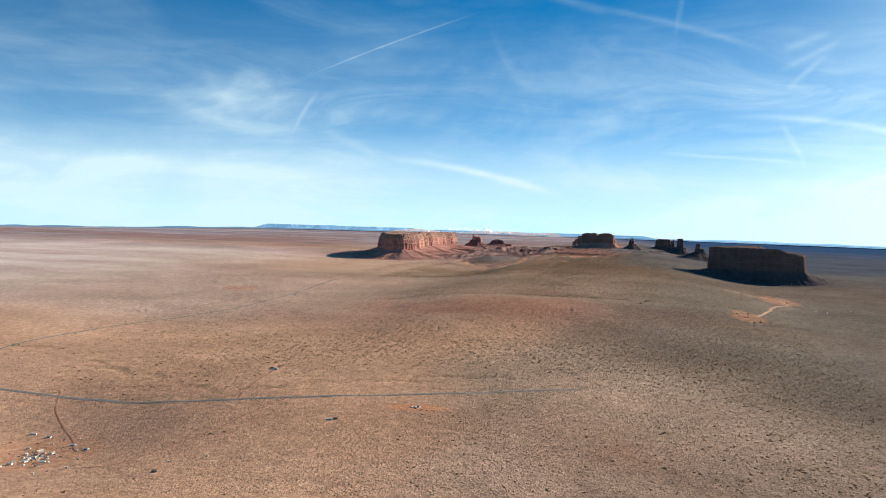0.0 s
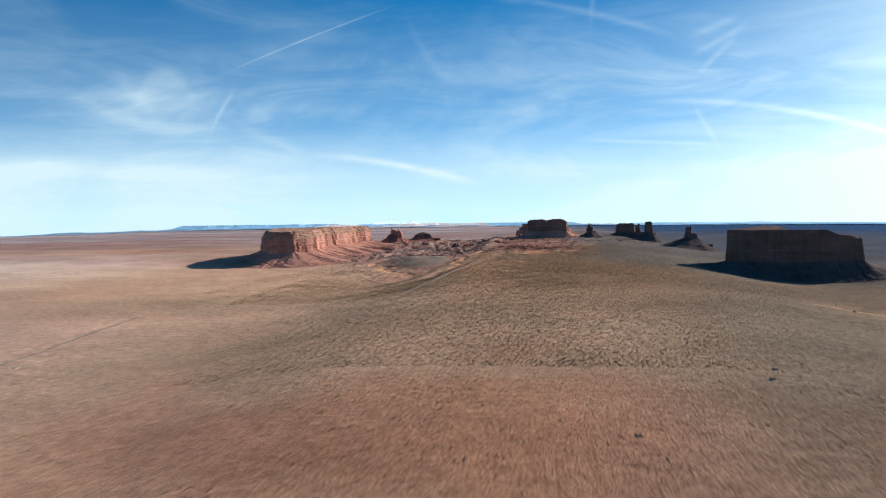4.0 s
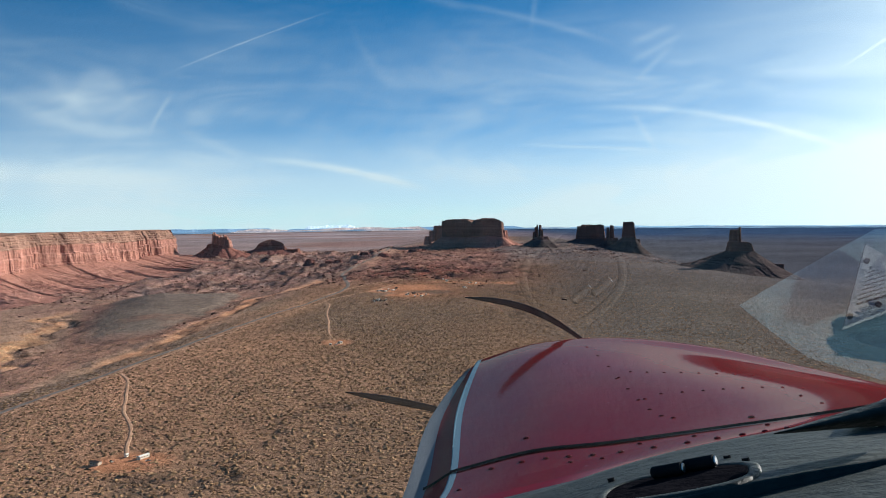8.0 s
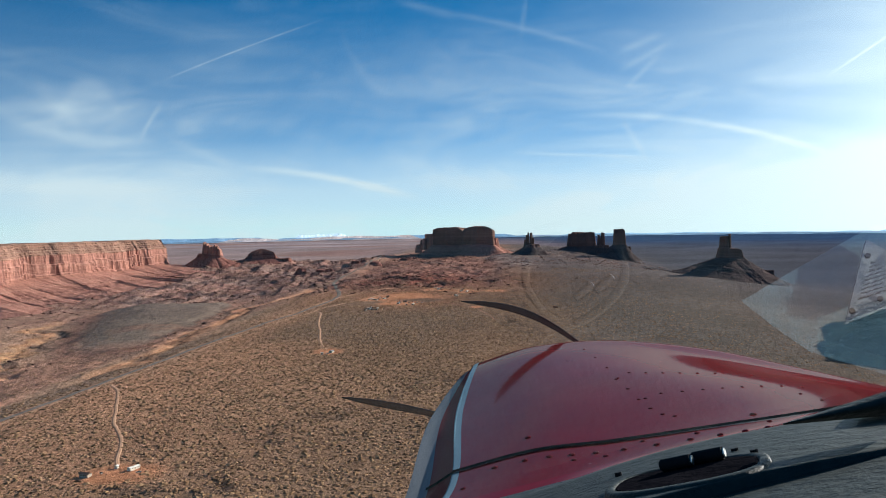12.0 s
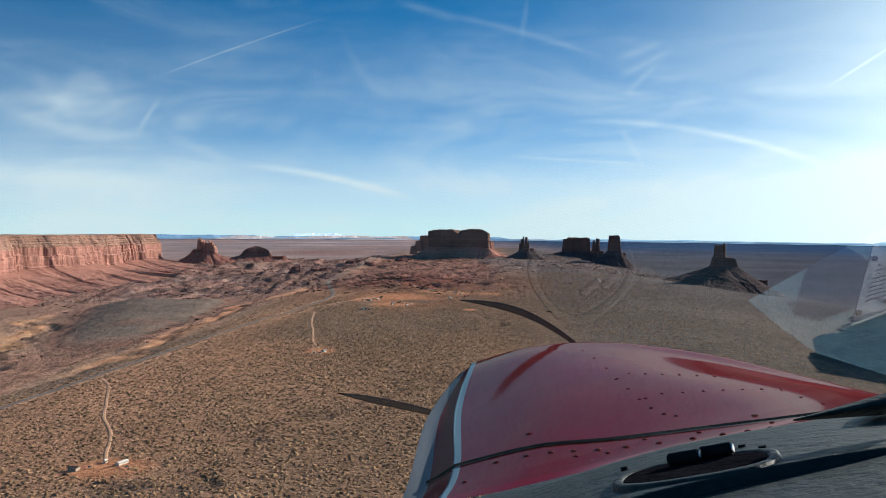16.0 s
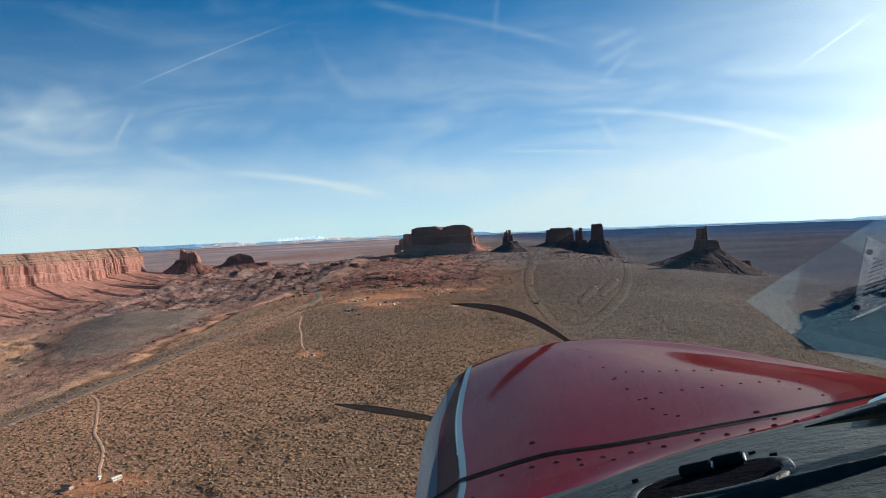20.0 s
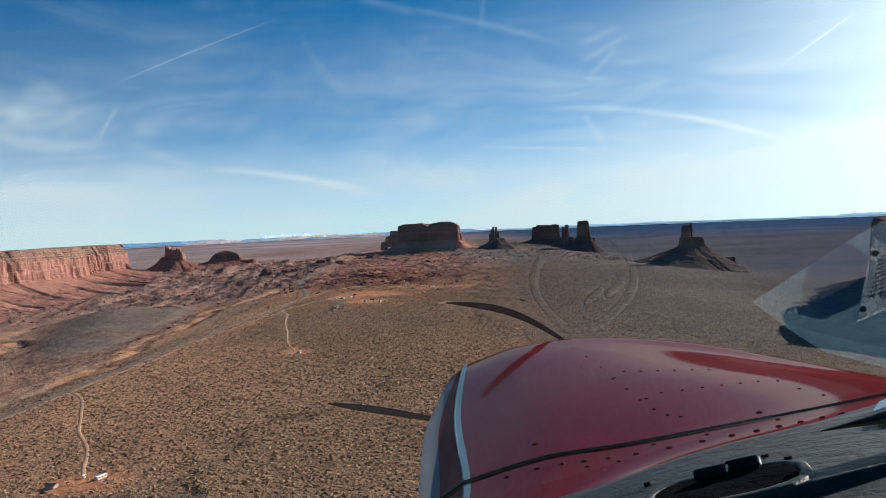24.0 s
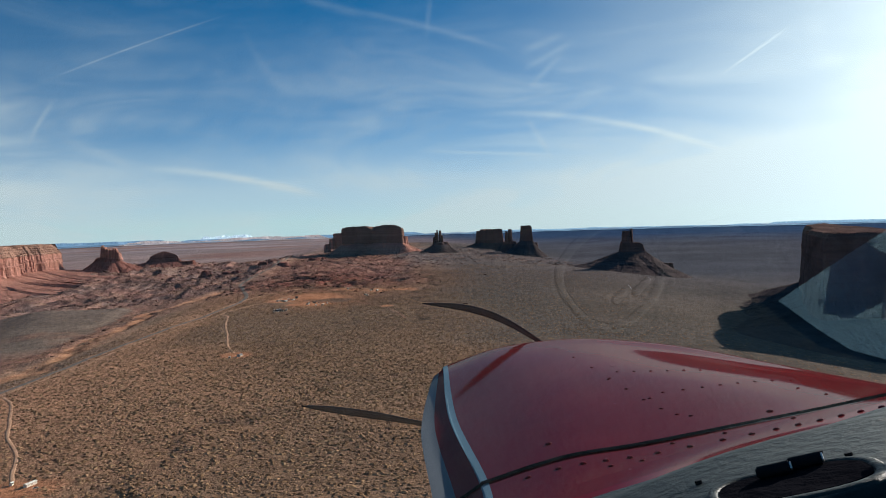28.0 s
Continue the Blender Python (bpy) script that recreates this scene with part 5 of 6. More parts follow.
# ---------------------------------------------------------------- scrub
def build_scrub():
    rng = np.random.default_rng(7)
    k = 170000
    x, y = rng.normal(-4.5, 11.0, k * 2), -25 + 155 * rng.random(k * 2) ** 1.05
    ok = (x < 34) & (y < 112 + 20 * fbm(x * 0.1, y * 0.1, 95, 3)) & ~((x < -17) & (y > 60))
    x, y = x[ok], y[ok]
    thick = (0.42 + 0.35 * sstep(y, 5, 40)) + 0.30 * fbm(x * 0.18, y * 0.18, 91, 4) + 0.12 * fbm(x * 1.1, y * 1.1, 92, 2)
    thick = thick * (1 - 0.75 * lands(x, y)[4])
    keep = rng.random(len(x)) < np.clip(thick, 0.08, 1)
    for pts, wide in ((MAIN_ROAD, 0.35), (CREEK, 1.0),
                      (((-15.8, 55.3), (-14.6, 53.2), (-13.1, 49.9), (-12.1, 47.6), (-10.9, 45.4), (-9.5, 42.2)), 0.14),
                      (((-12.0, 80.5), (-11.4, 78.6), (-10.6, 74), (-9.6, 69.5), (-8.3, 63.6)), 0.14),
                      (((-5.1, 88.0), (-2.5, 84.6), (-0.7, 81.1), (0.4, 77.0), (1.2, 72)), 0.14)):
        keep &= away(x, y, pts) > wide
    keep &= ~((np.hypot(x + 6.6, (y - 88) * 0.7) < 3.4) & (rng.random(len(x)) < 0.95))
    for cx, cy in ((-9.3, 41.6), (-7.4, 61.0), (-0.35, 81.3)):
        keep &= np.hypot(x - cx, y - cy) > 0.8
    x, y = x[keep][:k], y[keep][:k]
    # sparser bushes over the valley to the west and the broken ground
    vx, vy = rng.uniform(-50, 2, 120000), rng.uniform(22, 178, 120000)
    bad, side, ledge, apron, knolls, east = lands(vx, vy)
    want = (0.55 + 0.9 * fbm(vx * 0.25, vy * 0.25, 93, 4)) * (1 - 0.8 * apron) * np.where((vx > -17) & (vy < 100), 0, 1)
    ok = (rng.random(len(vx)) < want) & (away(vx, vy, MAIN_ROAD) > 0.3) & (away(vx + 1.6, vy, GULLY, 2.6) > 1.3) & (away(vx, vy, CREEK, 1.2) > 0.9)
    wx, wy = rng.uniform(-42, -18.5, 60000), rng.uniform(22, 78, 60000)
    near = (rng.random(len(wx)) < 0.6 + 0.7 * fbm(wx * 0.3, wy * 0.3, 94, 4)) & (away(wx + 1.6, wy, GULLY, 2.6) > 1.2) & (away(wx, wy, MAIN_ROAD) > 0.3) & (lands(wx, wy)[3] < 0.3) & (away(wx, wy, CREEK, 1.2) > 0.9) & ~((wx > -31) & (wy > 48) & (rng.random(len(wx)) < 0.8))
    x, y = np.r_[x, vx[ok], wx[near]], np.r_[y, vy[ok], wy[near]]
    # the plain by the first road
    fx, fy = rng.uniform(-48, 26, 130000), rng.uniform(-112, -28, 130000)
    some = (rng.random(len(fx)) < 0.05 + 0.62 * np.exp(-((fx + 2) / 26) ** 4 - ((fy + 66) / 10) ** 2) + 0.22 * fbm(fx * 0.10, fy * 0.10, 96, 4) + 0.3 * sstep(fx, 4, 16)) & (away(fx, fy, FIRST_ROAD) > 0.3)
    x, y = np.r_[x, fx[some]], np.r_[y, fy[some]]
    n = len(x)
    z = ground_z(x, y)
    size = (0.027 + 0.074 * rng.random(n) ** 2.4) * (1 - 0.25 * sstep(y, 48, 70)) * (1 + 0.35 * sstep(-y, 20, 30))
    tall = size * rng.uniform(0.28, 0.58, n)
    sides = 5
    a = rng.uniform(0, 6.28, n)[:, None] + np.arange(sides) * 2 * np.pi / sides
    verts = np.zeros((n, sides + 1, 3))
    q = size[:, None] * rng.uniform(0.65, 1.3, (n, sides))
    verts[:, :sides, 0] = x[:, None] + q * np.cos(a)
    verts[:, :sides, 1] = y[:, None] + q * np.sin(a)
    verts[:, :sides, 2] = z[:, None] + tall[:, None] * rng.uniform(-0.15, 0.35, (n, sides))
    verts[:, -1] = np.column_stack([x + size * rng.uniform(-0.3, 0.3, n), y + size * rng.uniform(-0.3, 0.3, n), z + tall])
    i = np.arange(sides)
    tri = np.column_stack([i, (i + 1) % sides, np.full(sides, sides)])
    faces = (np.arange(n)[:, None, None] * (sides + 1) + tri[None]).reshape(-1, 3)
    ob = new("scrub", mesh_of("scrub", verts, faces, SHRUB))
    tagged(ob, "low dark scrub bushes scattered over the red plain", "bushes", kind="stuff")


build_scrub()


# ---------------------------------------------------------------- the nose of the aircraft, placed at the camera's parked pose to fit its view
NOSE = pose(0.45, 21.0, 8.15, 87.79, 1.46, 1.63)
# sections from back to front: distance ahead, then (right, up), in centimetres
# outlines worked back from pixel positions to fit the camera's view
SECTIONS = [
    (6.15, [(-0.4, -2.26), (-0.21, -2.14), (-0.007, -2.038), (0.07, -2.01), (0.49, -1.91), (0.96, -1.83), (1.76, -1.58), (2.61, -1.39), (3.33, -1.24), (4.31, -1.05)]),
    (7.35, [(-0.28, -2.25), (-0.08, -2.2), (0.13, -2.065), (0.2, -2.03), (0.89, -1.835), (1.6, -1.74), (2.57, -1.585), (3.28, -1.47), (3.97, -1.35), (5.15, -1.15)]),
    (10.5, [(-0.2, -2.24), (-0.03, -2.2), (0.163, -2.101), (0.24, -2.08), (1.24, -1.77), (2.22, -1.64), (3.3, -1.6), (4.46, -1.67), (5.68, -1.8), (7.36, -1.9)]),
    (14.1, [(0.2, -2.21), (0.31, -2.15), (0.424, -2.065), (0.48, -2.03), (1.48, -1.76), (2.78, -1.66), (4.34, -1.82), (5.99, -2.1), (7.62, -2.37), (9.88, -2.71)]),
    (15.6, [(0.41, -2.36), (0.47, -2.31), (0.557, -2.225), (0.62, -2.19), (1.57, -1.87), (3.08, -1.73), (4.91, -1.87), (6.74, -2.23), (8.44, -2.59), (10.93, -3.11)]),
    (16.4, [(0.6, -2.75), (0.64, -2.7), (0.717, -2.635), (0.78, -2.6), (1.65, -2.35), (3.08, -2.25), (4.91, -2.38), (6.74, -2.72), (8.44, -3.05), (10.93, -3.6)]),
]


def smooth_rows(a, n):
    """Catmull-Rom along the first axis, n steps a span."""
    q = np.concatenate([2 * a[:1] - a[1:2], a, 2 * a[-1:] - a[-2:-1]])
    out = []
    for i in range(1, len(q) - 2):
        for u in np.linspace(0, 1, n, endpoint=False):
            out.append(0.5 * (2 * q[i] + (q[i + 1] - q[i - 1]) * u + (2 * q[i - 1] - 5 * q[i] + 4 * q[i + 1] - q[i + 2]) * u ** 2 + (3 * q[i] - q[i - 1] - 3 * q[i + 1] + q[i + 2]) * u ** 3))
    return np.array(out + [a[-1]])


def paint(name, colour, rough, coat):
    m = Mat(name, rough)
    n = m.noise(m.scaled(60, 60, 60), 1, 5, 0.6)
    m.b.inputs["Coat Weight"].default_value = coat
    m.b.inputs["Coat Roughness"].default_value = 0.06
    m.b.inputs["Specular IOR Level"].default_value = 0.0
    fleck = m.ramp(m.cells(m.pos, 260.0), (0.03, 1.0), (0.05, 0.0))
    c = m.mix(m.math("MULTIPLY", fleck, 0.10), m.mix(0.35, colour, m.ramp(n, (0.3, 0.35), (0.7, 0.65)), "OVERLAY"), (0.5, 0.4, 0.4))
    return m.done(c, n, 0.03, 0.0001)


MAROON = paint("maroon_aircraft_paint", (0.125, 0.011, 0.013), 0.40, 0.24)
DARK_RED = paint("dull_red_aircraft_paint", (0.17, 0.028, 0.032), 0.5, 0.05)
PALE_GREY = paint("pale_grey_aircraft_paint", (0.14, 0.15, 0.16), 0.4, 0.1)
PALE_BLUE = paint("pale_blue_aircraft_paint", (0.17, 0.27, 0.32), 0.4, 0.05)
BLACK_VINYL = plain_material("black_leatherette", (0.026, 0.033, 0.030), 0.5, 0.4, 900, relief=0.6, deep=0.0004, spec=0.08)
BLACK_PLASTIC = plain_material("black_plastic", (0.012, 0.012, 0.013), 0.55, 0.2, 300, relief=0.02, deep=0.0001, spec=0.05)
SEAM_BLACK = plain_material("gap_black", (0.008, 0.008, 0.010), 0.9, 0.2, 300)
STEEL = plain_material("bare_steel", (0.55, 0.55, 0.55), 0.3, 0.2, 300, metal=1.0)
BLADE_GREY = plain_material("grey_blade_paint", (0.13, 0.122, 0.115), 0.5, 0.2, 200)


def build_nose():
    craft = tagged(new("aircraft_nose"), "maroon aircraft cowling with pale stripes and a black glareshield", "aircraft")
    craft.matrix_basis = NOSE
    base = np.array([[(x, y, -d) for x, y in row] for d, row in SECTIONS]) / 100
    nv, nu = 12, 8
    g = smooth_rows(base, nv)
    g = smooth_rows(g.transpose(1, 0, 2), nu).transpose(1, 0, 2)      # [along, across]

    def spot(u, v):
        i, j = min(v * nv, g.shape[0] - 1.001), min(u * nu, g.shape[1] - 1.001)
        a, b = int(i), int(j)
        fi, fj = i - a, j - b
        p = (g[a, b] * (1 - fi) + g[a + 1, b] * fi) * (1 - fj) + (g[a, b + 1] * (1 - fi) + g[a + 1, b + 1] * fi) * fj
        n = np.cross(g[a, b + 1] - g[a, b], g[a + 1, b] - g[a, b])
        n = n / (np.linalg.norm(n) + 1e-12)
        return Vector(p), Vector(n if n[1] > 0 else -n)

    def skin(name, u0, u1, v0, v1, material, label="", lift=0.0):
        q = g[int(v0 * nv):int(v1 * nv) + 1, int(u0 * nu):int(u1 * nu) + 1].copy()
        q[..., 1] += lift
        return under(new(name, sheet_mesh(name, q, material, smooth=True)), craft, label)

    hood = skin("cowling", 3, 9, 1, 5, MAROON, "glossy maroon cowling top")
    rear = skin("rear_panel", 3, 9, 0, 1, MAROON, "maroon panel with round-head screws")
    for v0, v1 in ((0, 1), (1, 5)):
        skin("stripe", 2, 3, v0, v1, PALE_BLUE, "pale blue stripe")
        skin("stripe", 1, 2, v0, v1, DARK_RED, "dull red stripe")
        skin("side_panel", 0, 1, v0, v1, PALE_GREY, "pale grey cowling side")
    # the dark seam between the panels
    line = [spot(u, 1.0) for u in np.linspace(0.9, 8.95, 90)]
    pts = np.array([[tuple(p + n * 0.00012 + Vector((0, 0, s * 0.00045))) for s in (-1, 1)] for p, n in line])
    under(new("seam", sheet_mesh("seam", pts, SEAM_BLACK)), hood, "black gap between two panels")
    # screws
    bm = bmesh.new()
    bmesh.ops.create_uvsphere(bm, u_segments=10, v_segments=6, radius=1.0)
    screw_mesh = bpy.data.meshes.new("screw")
    bm.to_mesh(screw_mesh)
    bm.free()
    screw_mesh.materials.append(MAROON)

    def screw(u, v, r, parent):
        p, n = spot(u, v)
        ob = under(new("screw", screw_mesh), parent)
        ob.matrix_basis = Matrix.Translation(p) @ n.to_track_quat("Z", "Y").to_matrix().to_4x4() @ Matrix.Diagonal((r, r, r * 0.5, 1))

    for k in range(15):                                   # along the seam
        q = k / 14
        screw(3.54 + 4.18 * q ** 0.93, 0.87 - 0.10 * q - 0.26 * q ** 3, 0.00030, rear)
    for u, v in ((4.62, 0.74), (5.0, 0.74), (3.2, 0.55), (5.28, 0.93), (6.55, 0.93), (5.75, 0.92)):
        screw(u, v, 0.00024, rear)
    for k in range(9):                                    # down the cowling
        q = k / 8
        screw(4.66 + 0.88 * q, 1.26 + 1.6 * (1 - q) ** 1.7, 0.00023, hood)
    screw(4.97, 1.96, 0.00023, hood)
    screw(5.28, 1.57, 0.00023, hood)
    for k in range(8):                                    # two rows across it
        screw(5.14 + 0.2 * k, 2.06 + 0.004 * (k - 3) ** 2, 0.00021, hood)
    for k in range(8):
        screw(5.46 + 0.23 * k, 1.63 + 0.004 * k * k - 0.012 * max(0, k - 5) ** 2, 0.00021, hood)
    screw(7.02, 1.54, 0.00021, hood)
    screw(7.26, 1.34, 0.00021, hood)
    screw(3.86, 1.22, 0.00034, hood)
    screw(6.34, 1.14, 0.00034, hood)
    # glareshield: wrinkled black covering behind the cowling
    edge = np.array([(0.15, -2.00, -5.9), (0.91, -1.73, -5.9), (1.68, -1.475, -5.9), (2.48, -1.285, -5.9), (3.16, -1.142, -5.9), (4.1, -0.95, -5.9)]) / 100
    near = np.array([(0.25, -1.62, -3.9), (0.70, -1.40, -3.9), (1.12, -1.235, -3.9), (1.66, -1.09, -3.9), (2.11, -1.00, -3.9), (2.8, -0.88, -3.9)]) / 100
    e, w = smooth_rows(edge, 12), smooth_rows(near, 12)
    rows = []
    for k, t in enumerate(np.linspace(0, 1, 22)):
        r = e * (1 - t) + w * t
        r[:, 1] += 0.00006 * math.sin(t * math.pi) + 0.00010 * fbm(np.arange(len(r)) * 0.10, np.full(len(r), t * 5.0), 5, 3)
        rows.append(r)
    drop = rows[-1].copy()
    drop[:, 1] -= 0.012
    glare = under(new("glareshield", sheet_mesh("glareshield", np.array([rows[0] - np.array([0, 0.002, 0])] + rows + [drop]), BLACK_VINYL, smooth=True)), craft, "wrinkled black glareshield")
    # two propeller blades show round the cowling
    def blade(root, tip, w0, w1, turn, bow):
        rows = []
        along = (tip - root).normalized()
        across = along.cross(Vector((0, 0, 1))).normalized()
        for t in np.linspace(0, 1, 18):
            p = root.lerp(tip, t) + across * (bow * math.sin(math.pi * t))
            chord = (w0 + w1 * math.sin(math.pi * (0.15 + 0.8 * t))) * (1 - 0.85 * t ** 7)
            twist = radians(turn - 30 * t)
            a = across * math.cos(twist) + Vector((0, 0, 1)) * math.sin(twist)
            b = across * math.sin(twist) - Vector((0, 0, 1)) * math.cos(twist)
            rows.append([tuple(p + a * chord * math.cos(q) + b * chord * 0.16 * math.sin(q)) for q in np.linspace(0, 2 * math.pi, 14, endpoint=False)])
        under(new("propeller_blade", sheet_mesh("propeller_blade", np.array(rows), BLADE_GREY, closed=True, smooth=True)), craft, "dark grey propeller blade")

    blade(Vector((0.0262, -0.0190, -0.165)), Vector((0.0020, -0.0105, -0.165)), 0.0005, 0.0006, 62, 0.0022)
    blade(Vector((0.0045, -0.0350, -0.165)), Vector((-0.0220, -0.0302, -0.165)), 0.0007, 0.0006, 60, 0.0003)
    return craft


# ---------------------------------------------------------------- windshield and the right of the cockpit, which it mirrors
EDGE_DIR = Vector((0.966, 0.257, 0)).normalized()
BACK = Vector((0, 0.0039, 0.02)).normalized()          # the glareshield rises towards the pilot
CRAFT_UP = BACK.cross(EDGE_DIR).normalized()
DASH_AT = Vector((0.0215, -0.0136, -0.0595)) + CRAFT_UP * 0.0008
PANE_UP = (Vector((-0.257, 0.966, 0)) * math.sin(radians(66)) + Vector((0, 0, 1)) * math.cos(radians(66))).normalized()
PANE_N = EDGE_DIR.cross(PANE_UP).normalized()


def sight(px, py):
    """The camera's sight line through a pixel position; (784, 441) is straight on, 1450 pixels the focal length."""
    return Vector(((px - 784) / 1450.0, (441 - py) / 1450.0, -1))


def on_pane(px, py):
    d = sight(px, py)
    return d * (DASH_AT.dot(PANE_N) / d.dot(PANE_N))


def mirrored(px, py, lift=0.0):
    """The spot on the coaming that the camera sees mirrored in the windshield at that pixel."""
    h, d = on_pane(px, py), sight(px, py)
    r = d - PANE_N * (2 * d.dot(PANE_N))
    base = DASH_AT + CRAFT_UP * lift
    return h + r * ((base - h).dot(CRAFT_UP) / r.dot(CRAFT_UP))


def glass():
    m = bpy.data.materials.new("windshield_glass")
    m.use_nodes = True
    nt = m.node_tree
    nt.nodes.clear()
    out, mixer = nt.nodes.new("ShaderNodeOutputMaterial"), nt.nodes.new("ShaderNodeMixShader")
    clear, shine = nt.nodes.new("ShaderNodeBsdfTransparent"), nt.nodes.new("ShaderNodeBsdfGlossy")
    clear.inputs[0].default_value = (0.98, 1.0, 1.0, 1)
    shine.inputs["Roughness"].default_value = 0.0
    mixer.inputs[0].default_value = 0.24
    for a, b in ((clear.outputs[0], mixer.inputs[1]), (shine.outputs[0], mixer.inputs[2]), (mixer.outputs[0], out.inputs[0])):
        nt.links.new(a, b)
    return m


# stands for black leatherette in the sun: the light is in the colour
LIT_COAMING = plain_material("sunlit_coaming_leatherette", (0.20, 0.35, 0.41), 0.7, 0.25, 1500, relief=0.5, deep=0.0003, spec=0.0)
VENT_FRAME = plain_material("grey_plastic_frame", (0.45, 0.52, 0.55), 0.4, 0.1, 300, spec=0.4)


def slab(pts, material, name, parent, label="", thick=0.0004):
    """A flat piece with thickness along the craft's up, over a polygon."""
    bm = bmesh.new()
    lo, hi = [bm.verts.new(p - CRAFT_UP * thick) for p in pts], [bm.verts.new(p) for p in pts]
    n = len(pts)
    bm.faces.new(hi), bm.faces.new(lo[::-1])
    for i in range(n):
        bm.faces.new((lo[i], lo[(i + 1) % n], hi[(i + 1) % n], hi[i]))
    bmesh.ops.recalc_face_normals(bm, faces=bm.faces[:])
    return part(name, bm, material, parent, label)


def build_cockpit(craft):
    def along(a, b, c):
        return DASH_AT + EDGE_DIR * a + BACK * b + CRAFT_UP * c

    # the pane, from the glareshield's edge up and back, tilted to fit the camera's view
    bm = bmesh.new()
    for a, b in ((-0.075, -0.001), (0.075, -0.001), (0.075, 0.05), (-0.075, 0.05)):
        bm.verts.new(DASH_AT + EDGE_DIR * a + PANE_UP * b)
    bm.faces.new(bm.verts[:])
    pane = part("windshield", bm, glass(), craft, "clear windshield that mirrors the coaming")
    pane.visible_shadow = False
    # added shelf, out of view under the camera, so that the pane mirrors black
    n, m = 60, 24
    rows = np.array([[tuple(along(a, b, -0.0014 + 0.0002 * float(fbm(a * 300, b * 300, 5, 3)))) for a in np.linspace(-0.17, 0.15, n)] for b in np.linspace(-0.0015, 0.086, m)])
    under(new("mirror_shelf", sheet_mesh("mirror_shelf", rows, BLACK_VINYL, smooth=True)), craft, "unseen black shelf that the windshield mirrors")
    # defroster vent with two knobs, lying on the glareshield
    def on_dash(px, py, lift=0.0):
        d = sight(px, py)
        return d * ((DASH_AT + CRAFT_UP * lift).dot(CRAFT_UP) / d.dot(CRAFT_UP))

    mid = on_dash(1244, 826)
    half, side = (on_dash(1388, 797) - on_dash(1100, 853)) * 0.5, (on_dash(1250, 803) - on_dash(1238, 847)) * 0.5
    turns = np.linspace(0, 2 * math.pi, 40, endpoint=False)

    def oval_ring(k, h):
        # a slot with round ends
        return [tuple(mid + half * (math.copysign(abs(math.cos(q)) ** 0.8, math.cos(q)) * k) + side * (math.copysign(abs(math.sin(q)) ** 0.7, math.sin(q)) * k ** 1.6) + CRAFT_UP * h) for q in turns]

    rings = np.array([oval_ring(k, h) for k, h in ((1.02, -0.0010), (1.0, -0.00068), (0.97, -0.00062), (0.91, -0.00062), (0.88, -0.0007), (0.86, -0.0010))])
    vent = under(new("defroster_vent", sheet_mesh("defroster_vent", rings, BLACK_VINYL, closed=True, smooth=True)), craft, "oval black defroster vent")
    # flat black sheet: the slot's shade is in its colour
    slab([Vector(p) for p in oval_ring(0.86, -0.00066)], SEAM_BLACK, "slot_sheet", vent, "black sheet standing for the vent's shaded slot", 0.0001)
    long_way = half.normalized()
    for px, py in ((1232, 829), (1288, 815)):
        bm = bmesh.new()
        bmesh.ops.create_cone(bm, cap_ends=True, segments=20, radius1=0.00036, radius2=0.00036, depth=0.0019)
        bmesh.ops.bevel(bm, geom=bm.edges[:], offset=0.0001, segments=2, affect="EDGES")
        knob = part("knob", bm, BLACK_PLASTIC, vent, "round black knob with a bright rim")
        knob.matrix_basis = Matrix.Translation(on_dash(px, py, -0.0003)) @ long_way.to_track_quat("Z", "Y").to_matrix().to_4x4()
        bm = bmesh.new()
        bmesh.ops.create_cone(bm, cap_ends=True, segments=20, radius1=0.00026, radius2=0.00026, depth=0.00008, matrix=Matrix.Translation((0, 0, 0.00094)))
        rim_cap = part("rim", bm, STEEL, craft, "bright steel rim on a knob")
        rim_cap.matrix_basis = knob.matrix_basis
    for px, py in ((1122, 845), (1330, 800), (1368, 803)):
        at = on_dash(px, py, -0.0006)
        slab([at + (EDGE_DIR * math.cos(q) + BACK * math.sin(q)) * 0.00022 for q in np.linspace(0, 2 * math.pi, 10, endpoint=False)], BLACK_PLASTIC, "screw", vent, "black screw head", 0.0004)
    # added side coaming, mirrored in the pane; sunlight is put into its colour
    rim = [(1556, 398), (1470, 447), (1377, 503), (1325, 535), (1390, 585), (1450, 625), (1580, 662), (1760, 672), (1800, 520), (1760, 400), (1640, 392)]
    coaming = slab([mirrored(px, py, -0.0005) for px, py in rim], LIT_COAMING, "coaming", craft, "side coaming panel coloured like sunlit leatherette", 0.00003)
    # added strip, set along camera sight lines, that hides the coaming's near edge
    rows = []
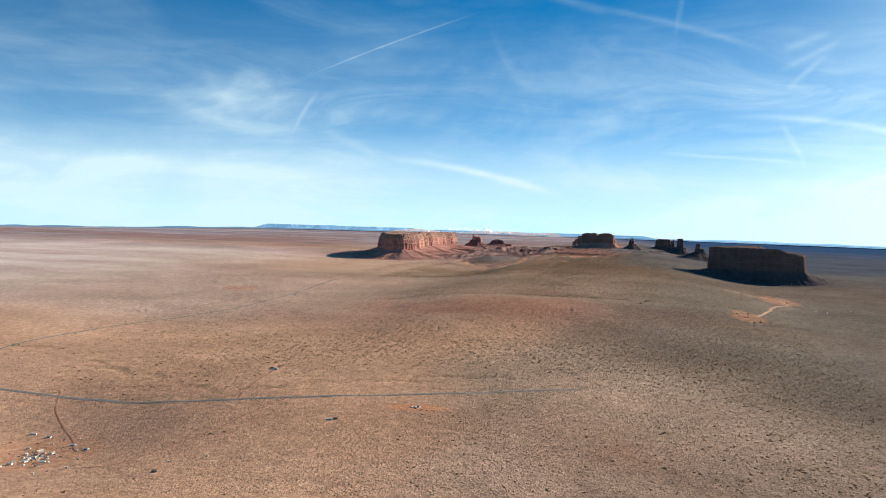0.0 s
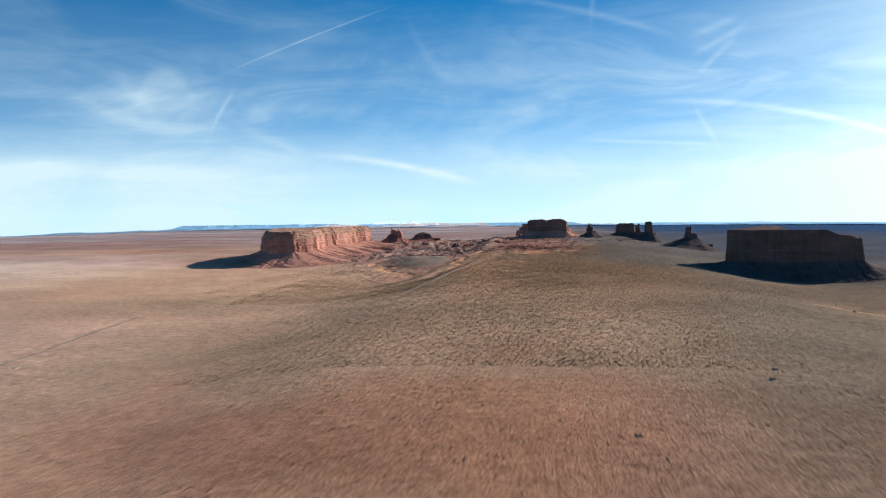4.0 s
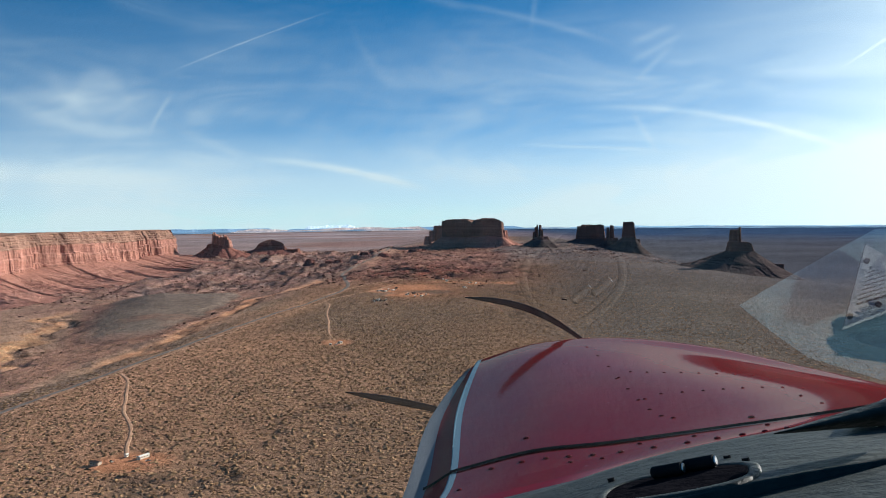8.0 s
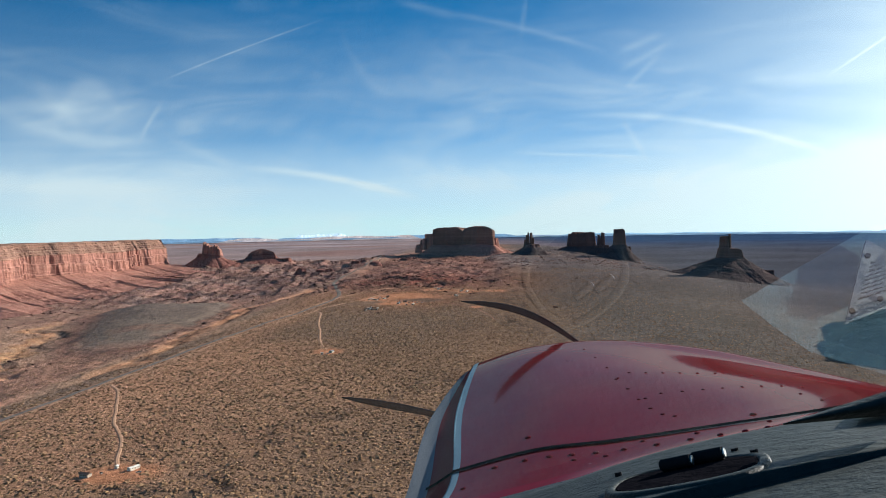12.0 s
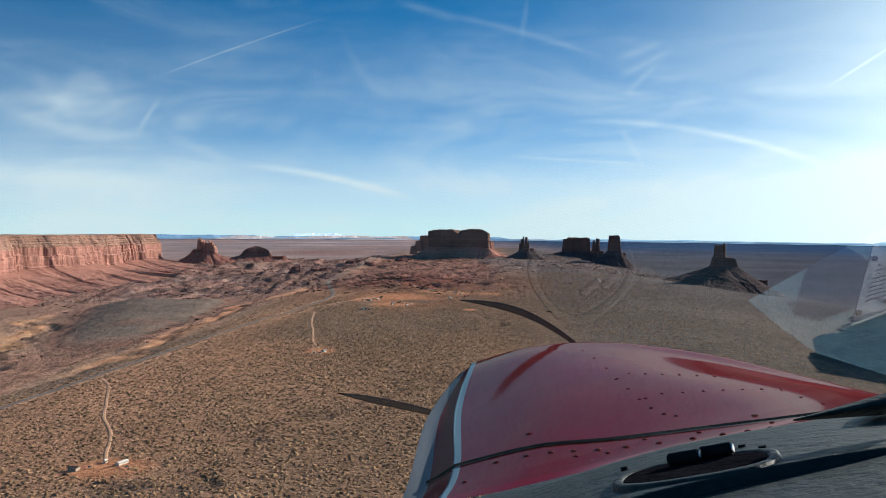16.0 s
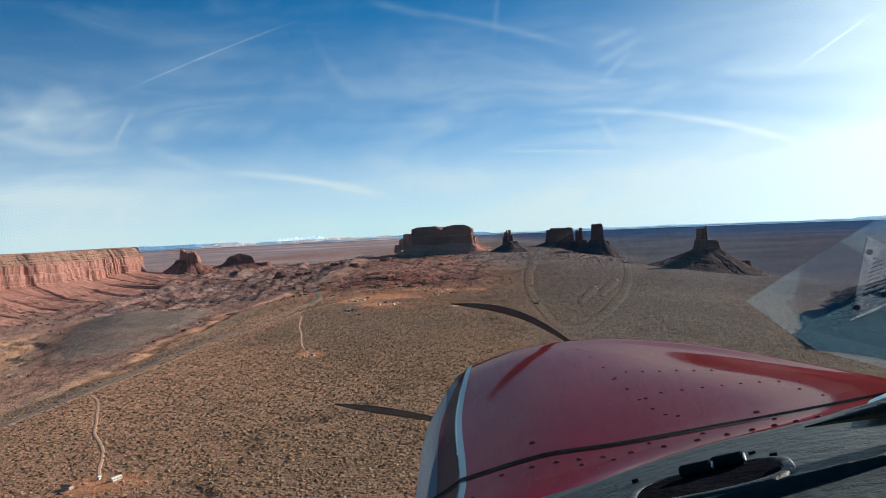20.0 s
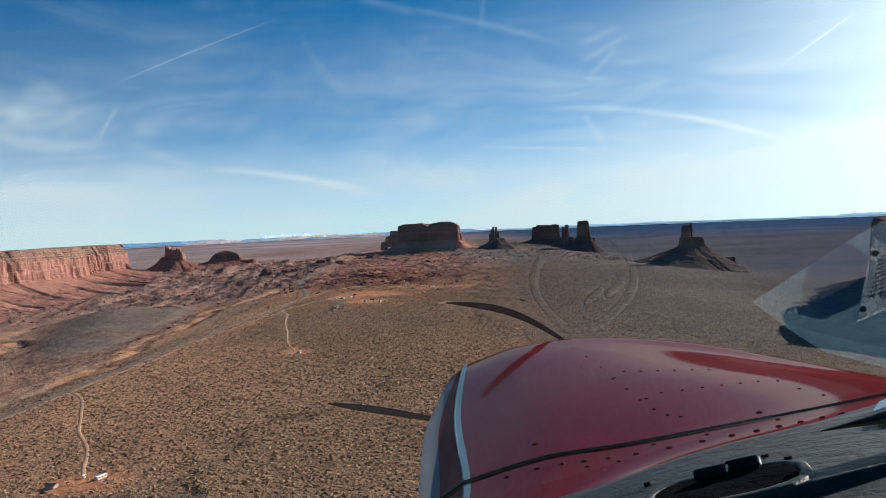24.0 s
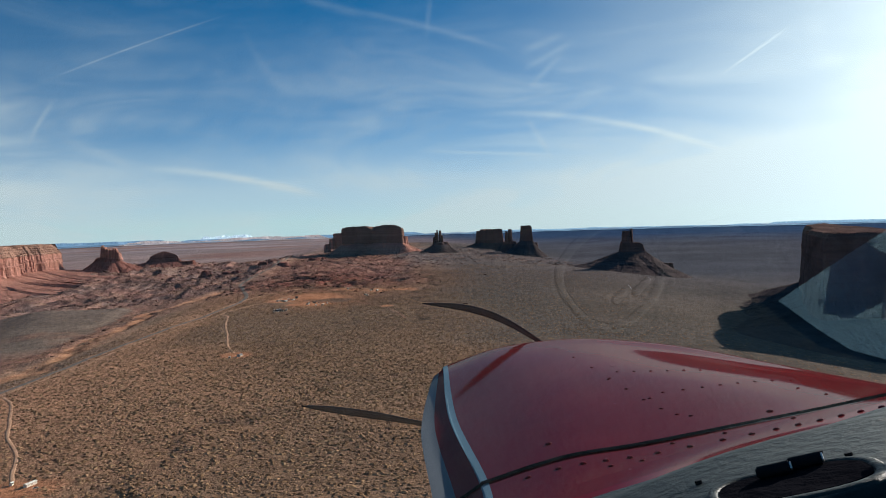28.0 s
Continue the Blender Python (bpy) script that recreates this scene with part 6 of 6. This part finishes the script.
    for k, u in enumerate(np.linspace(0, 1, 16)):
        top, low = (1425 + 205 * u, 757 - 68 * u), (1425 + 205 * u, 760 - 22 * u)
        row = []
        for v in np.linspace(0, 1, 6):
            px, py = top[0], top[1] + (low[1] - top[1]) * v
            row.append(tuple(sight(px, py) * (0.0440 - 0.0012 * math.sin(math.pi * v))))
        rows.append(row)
    under(new("cover_strip", sheet_mesh("cover_strip", np.array(rows), BLACK_VINYL, smooth=True)), craft, "black strip that hides the coaming's near edge")
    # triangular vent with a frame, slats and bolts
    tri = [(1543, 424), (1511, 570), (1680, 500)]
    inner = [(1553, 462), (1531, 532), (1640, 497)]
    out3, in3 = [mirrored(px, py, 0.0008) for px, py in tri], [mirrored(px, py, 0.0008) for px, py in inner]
    bm = bmesh.new()
    o, q = [bm.verts.new(p) for p in out3], [bm.verts.new(p) for p in in3]
    o2, q2 = [bm.verts.new(p - CRAFT_UP * 0.0006) for p in out3], [bm.verts.new(p - CRAFT_UP * 0.0006) for p in in3]
    for i in range(3):
        j = (i + 1) % 3
        for f in ((o[i], o[j], q[j], q[i]), (o2[i], o2[j], o[j], o[i]), (q[i], q[j], q2[j], q2[i])):
            bm.faces.new(f)
    bmesh.ops.recalc_face_normals(bm, faces=bm.faces[:])
    vent = part("side_vent", bm, VENT_FRAME, craft, "triangular grey vent frame")
    # no hollow is modelled; a black sheet gives its shade
    slab([mirrored(px, py, 0.0004) for px, py in inner], BLACK_VINYL, "hollow_sheet", vent, "black sheet for the shaded hollow behind the slats", 0.0001)
    a, b, c = in3
    for k in range(1, 9):
        t = k / 9
        p, r = a.lerp(b, t), a.lerp(c, t)
        w = (b - a) * 0.028
        slab([p - w, r - w, r + w, p + w], VENT_FRAME, "slat", vent, "", 0.0002)
    for k in range(1, 8):
        t = k / 8
        p, r = a.lerp(c, t), b.lerp(c, t)
        w = (c - a) * 0.012
        slab([p - w, r - w, r + w, p + w], VENT_FRAME, "slat", vent, "", 0.0002)
    for px, py in ((1522, 550), (1547, 452), (1571, 528)):
        mid = mirrored(px, py, 0.0010)
        slab([mid + (EDGE_DIR * math.cos(q) + Vector((0, 0, 1)) * math.sin(q)) * 0.00022 for q in np.linspace(0, 2 * math.pi, 10, endpoint=False)], BLACK_PLASTIC, "bolt", vent, "dark bolt", 0.0003)


build_cockpit(build_nose())
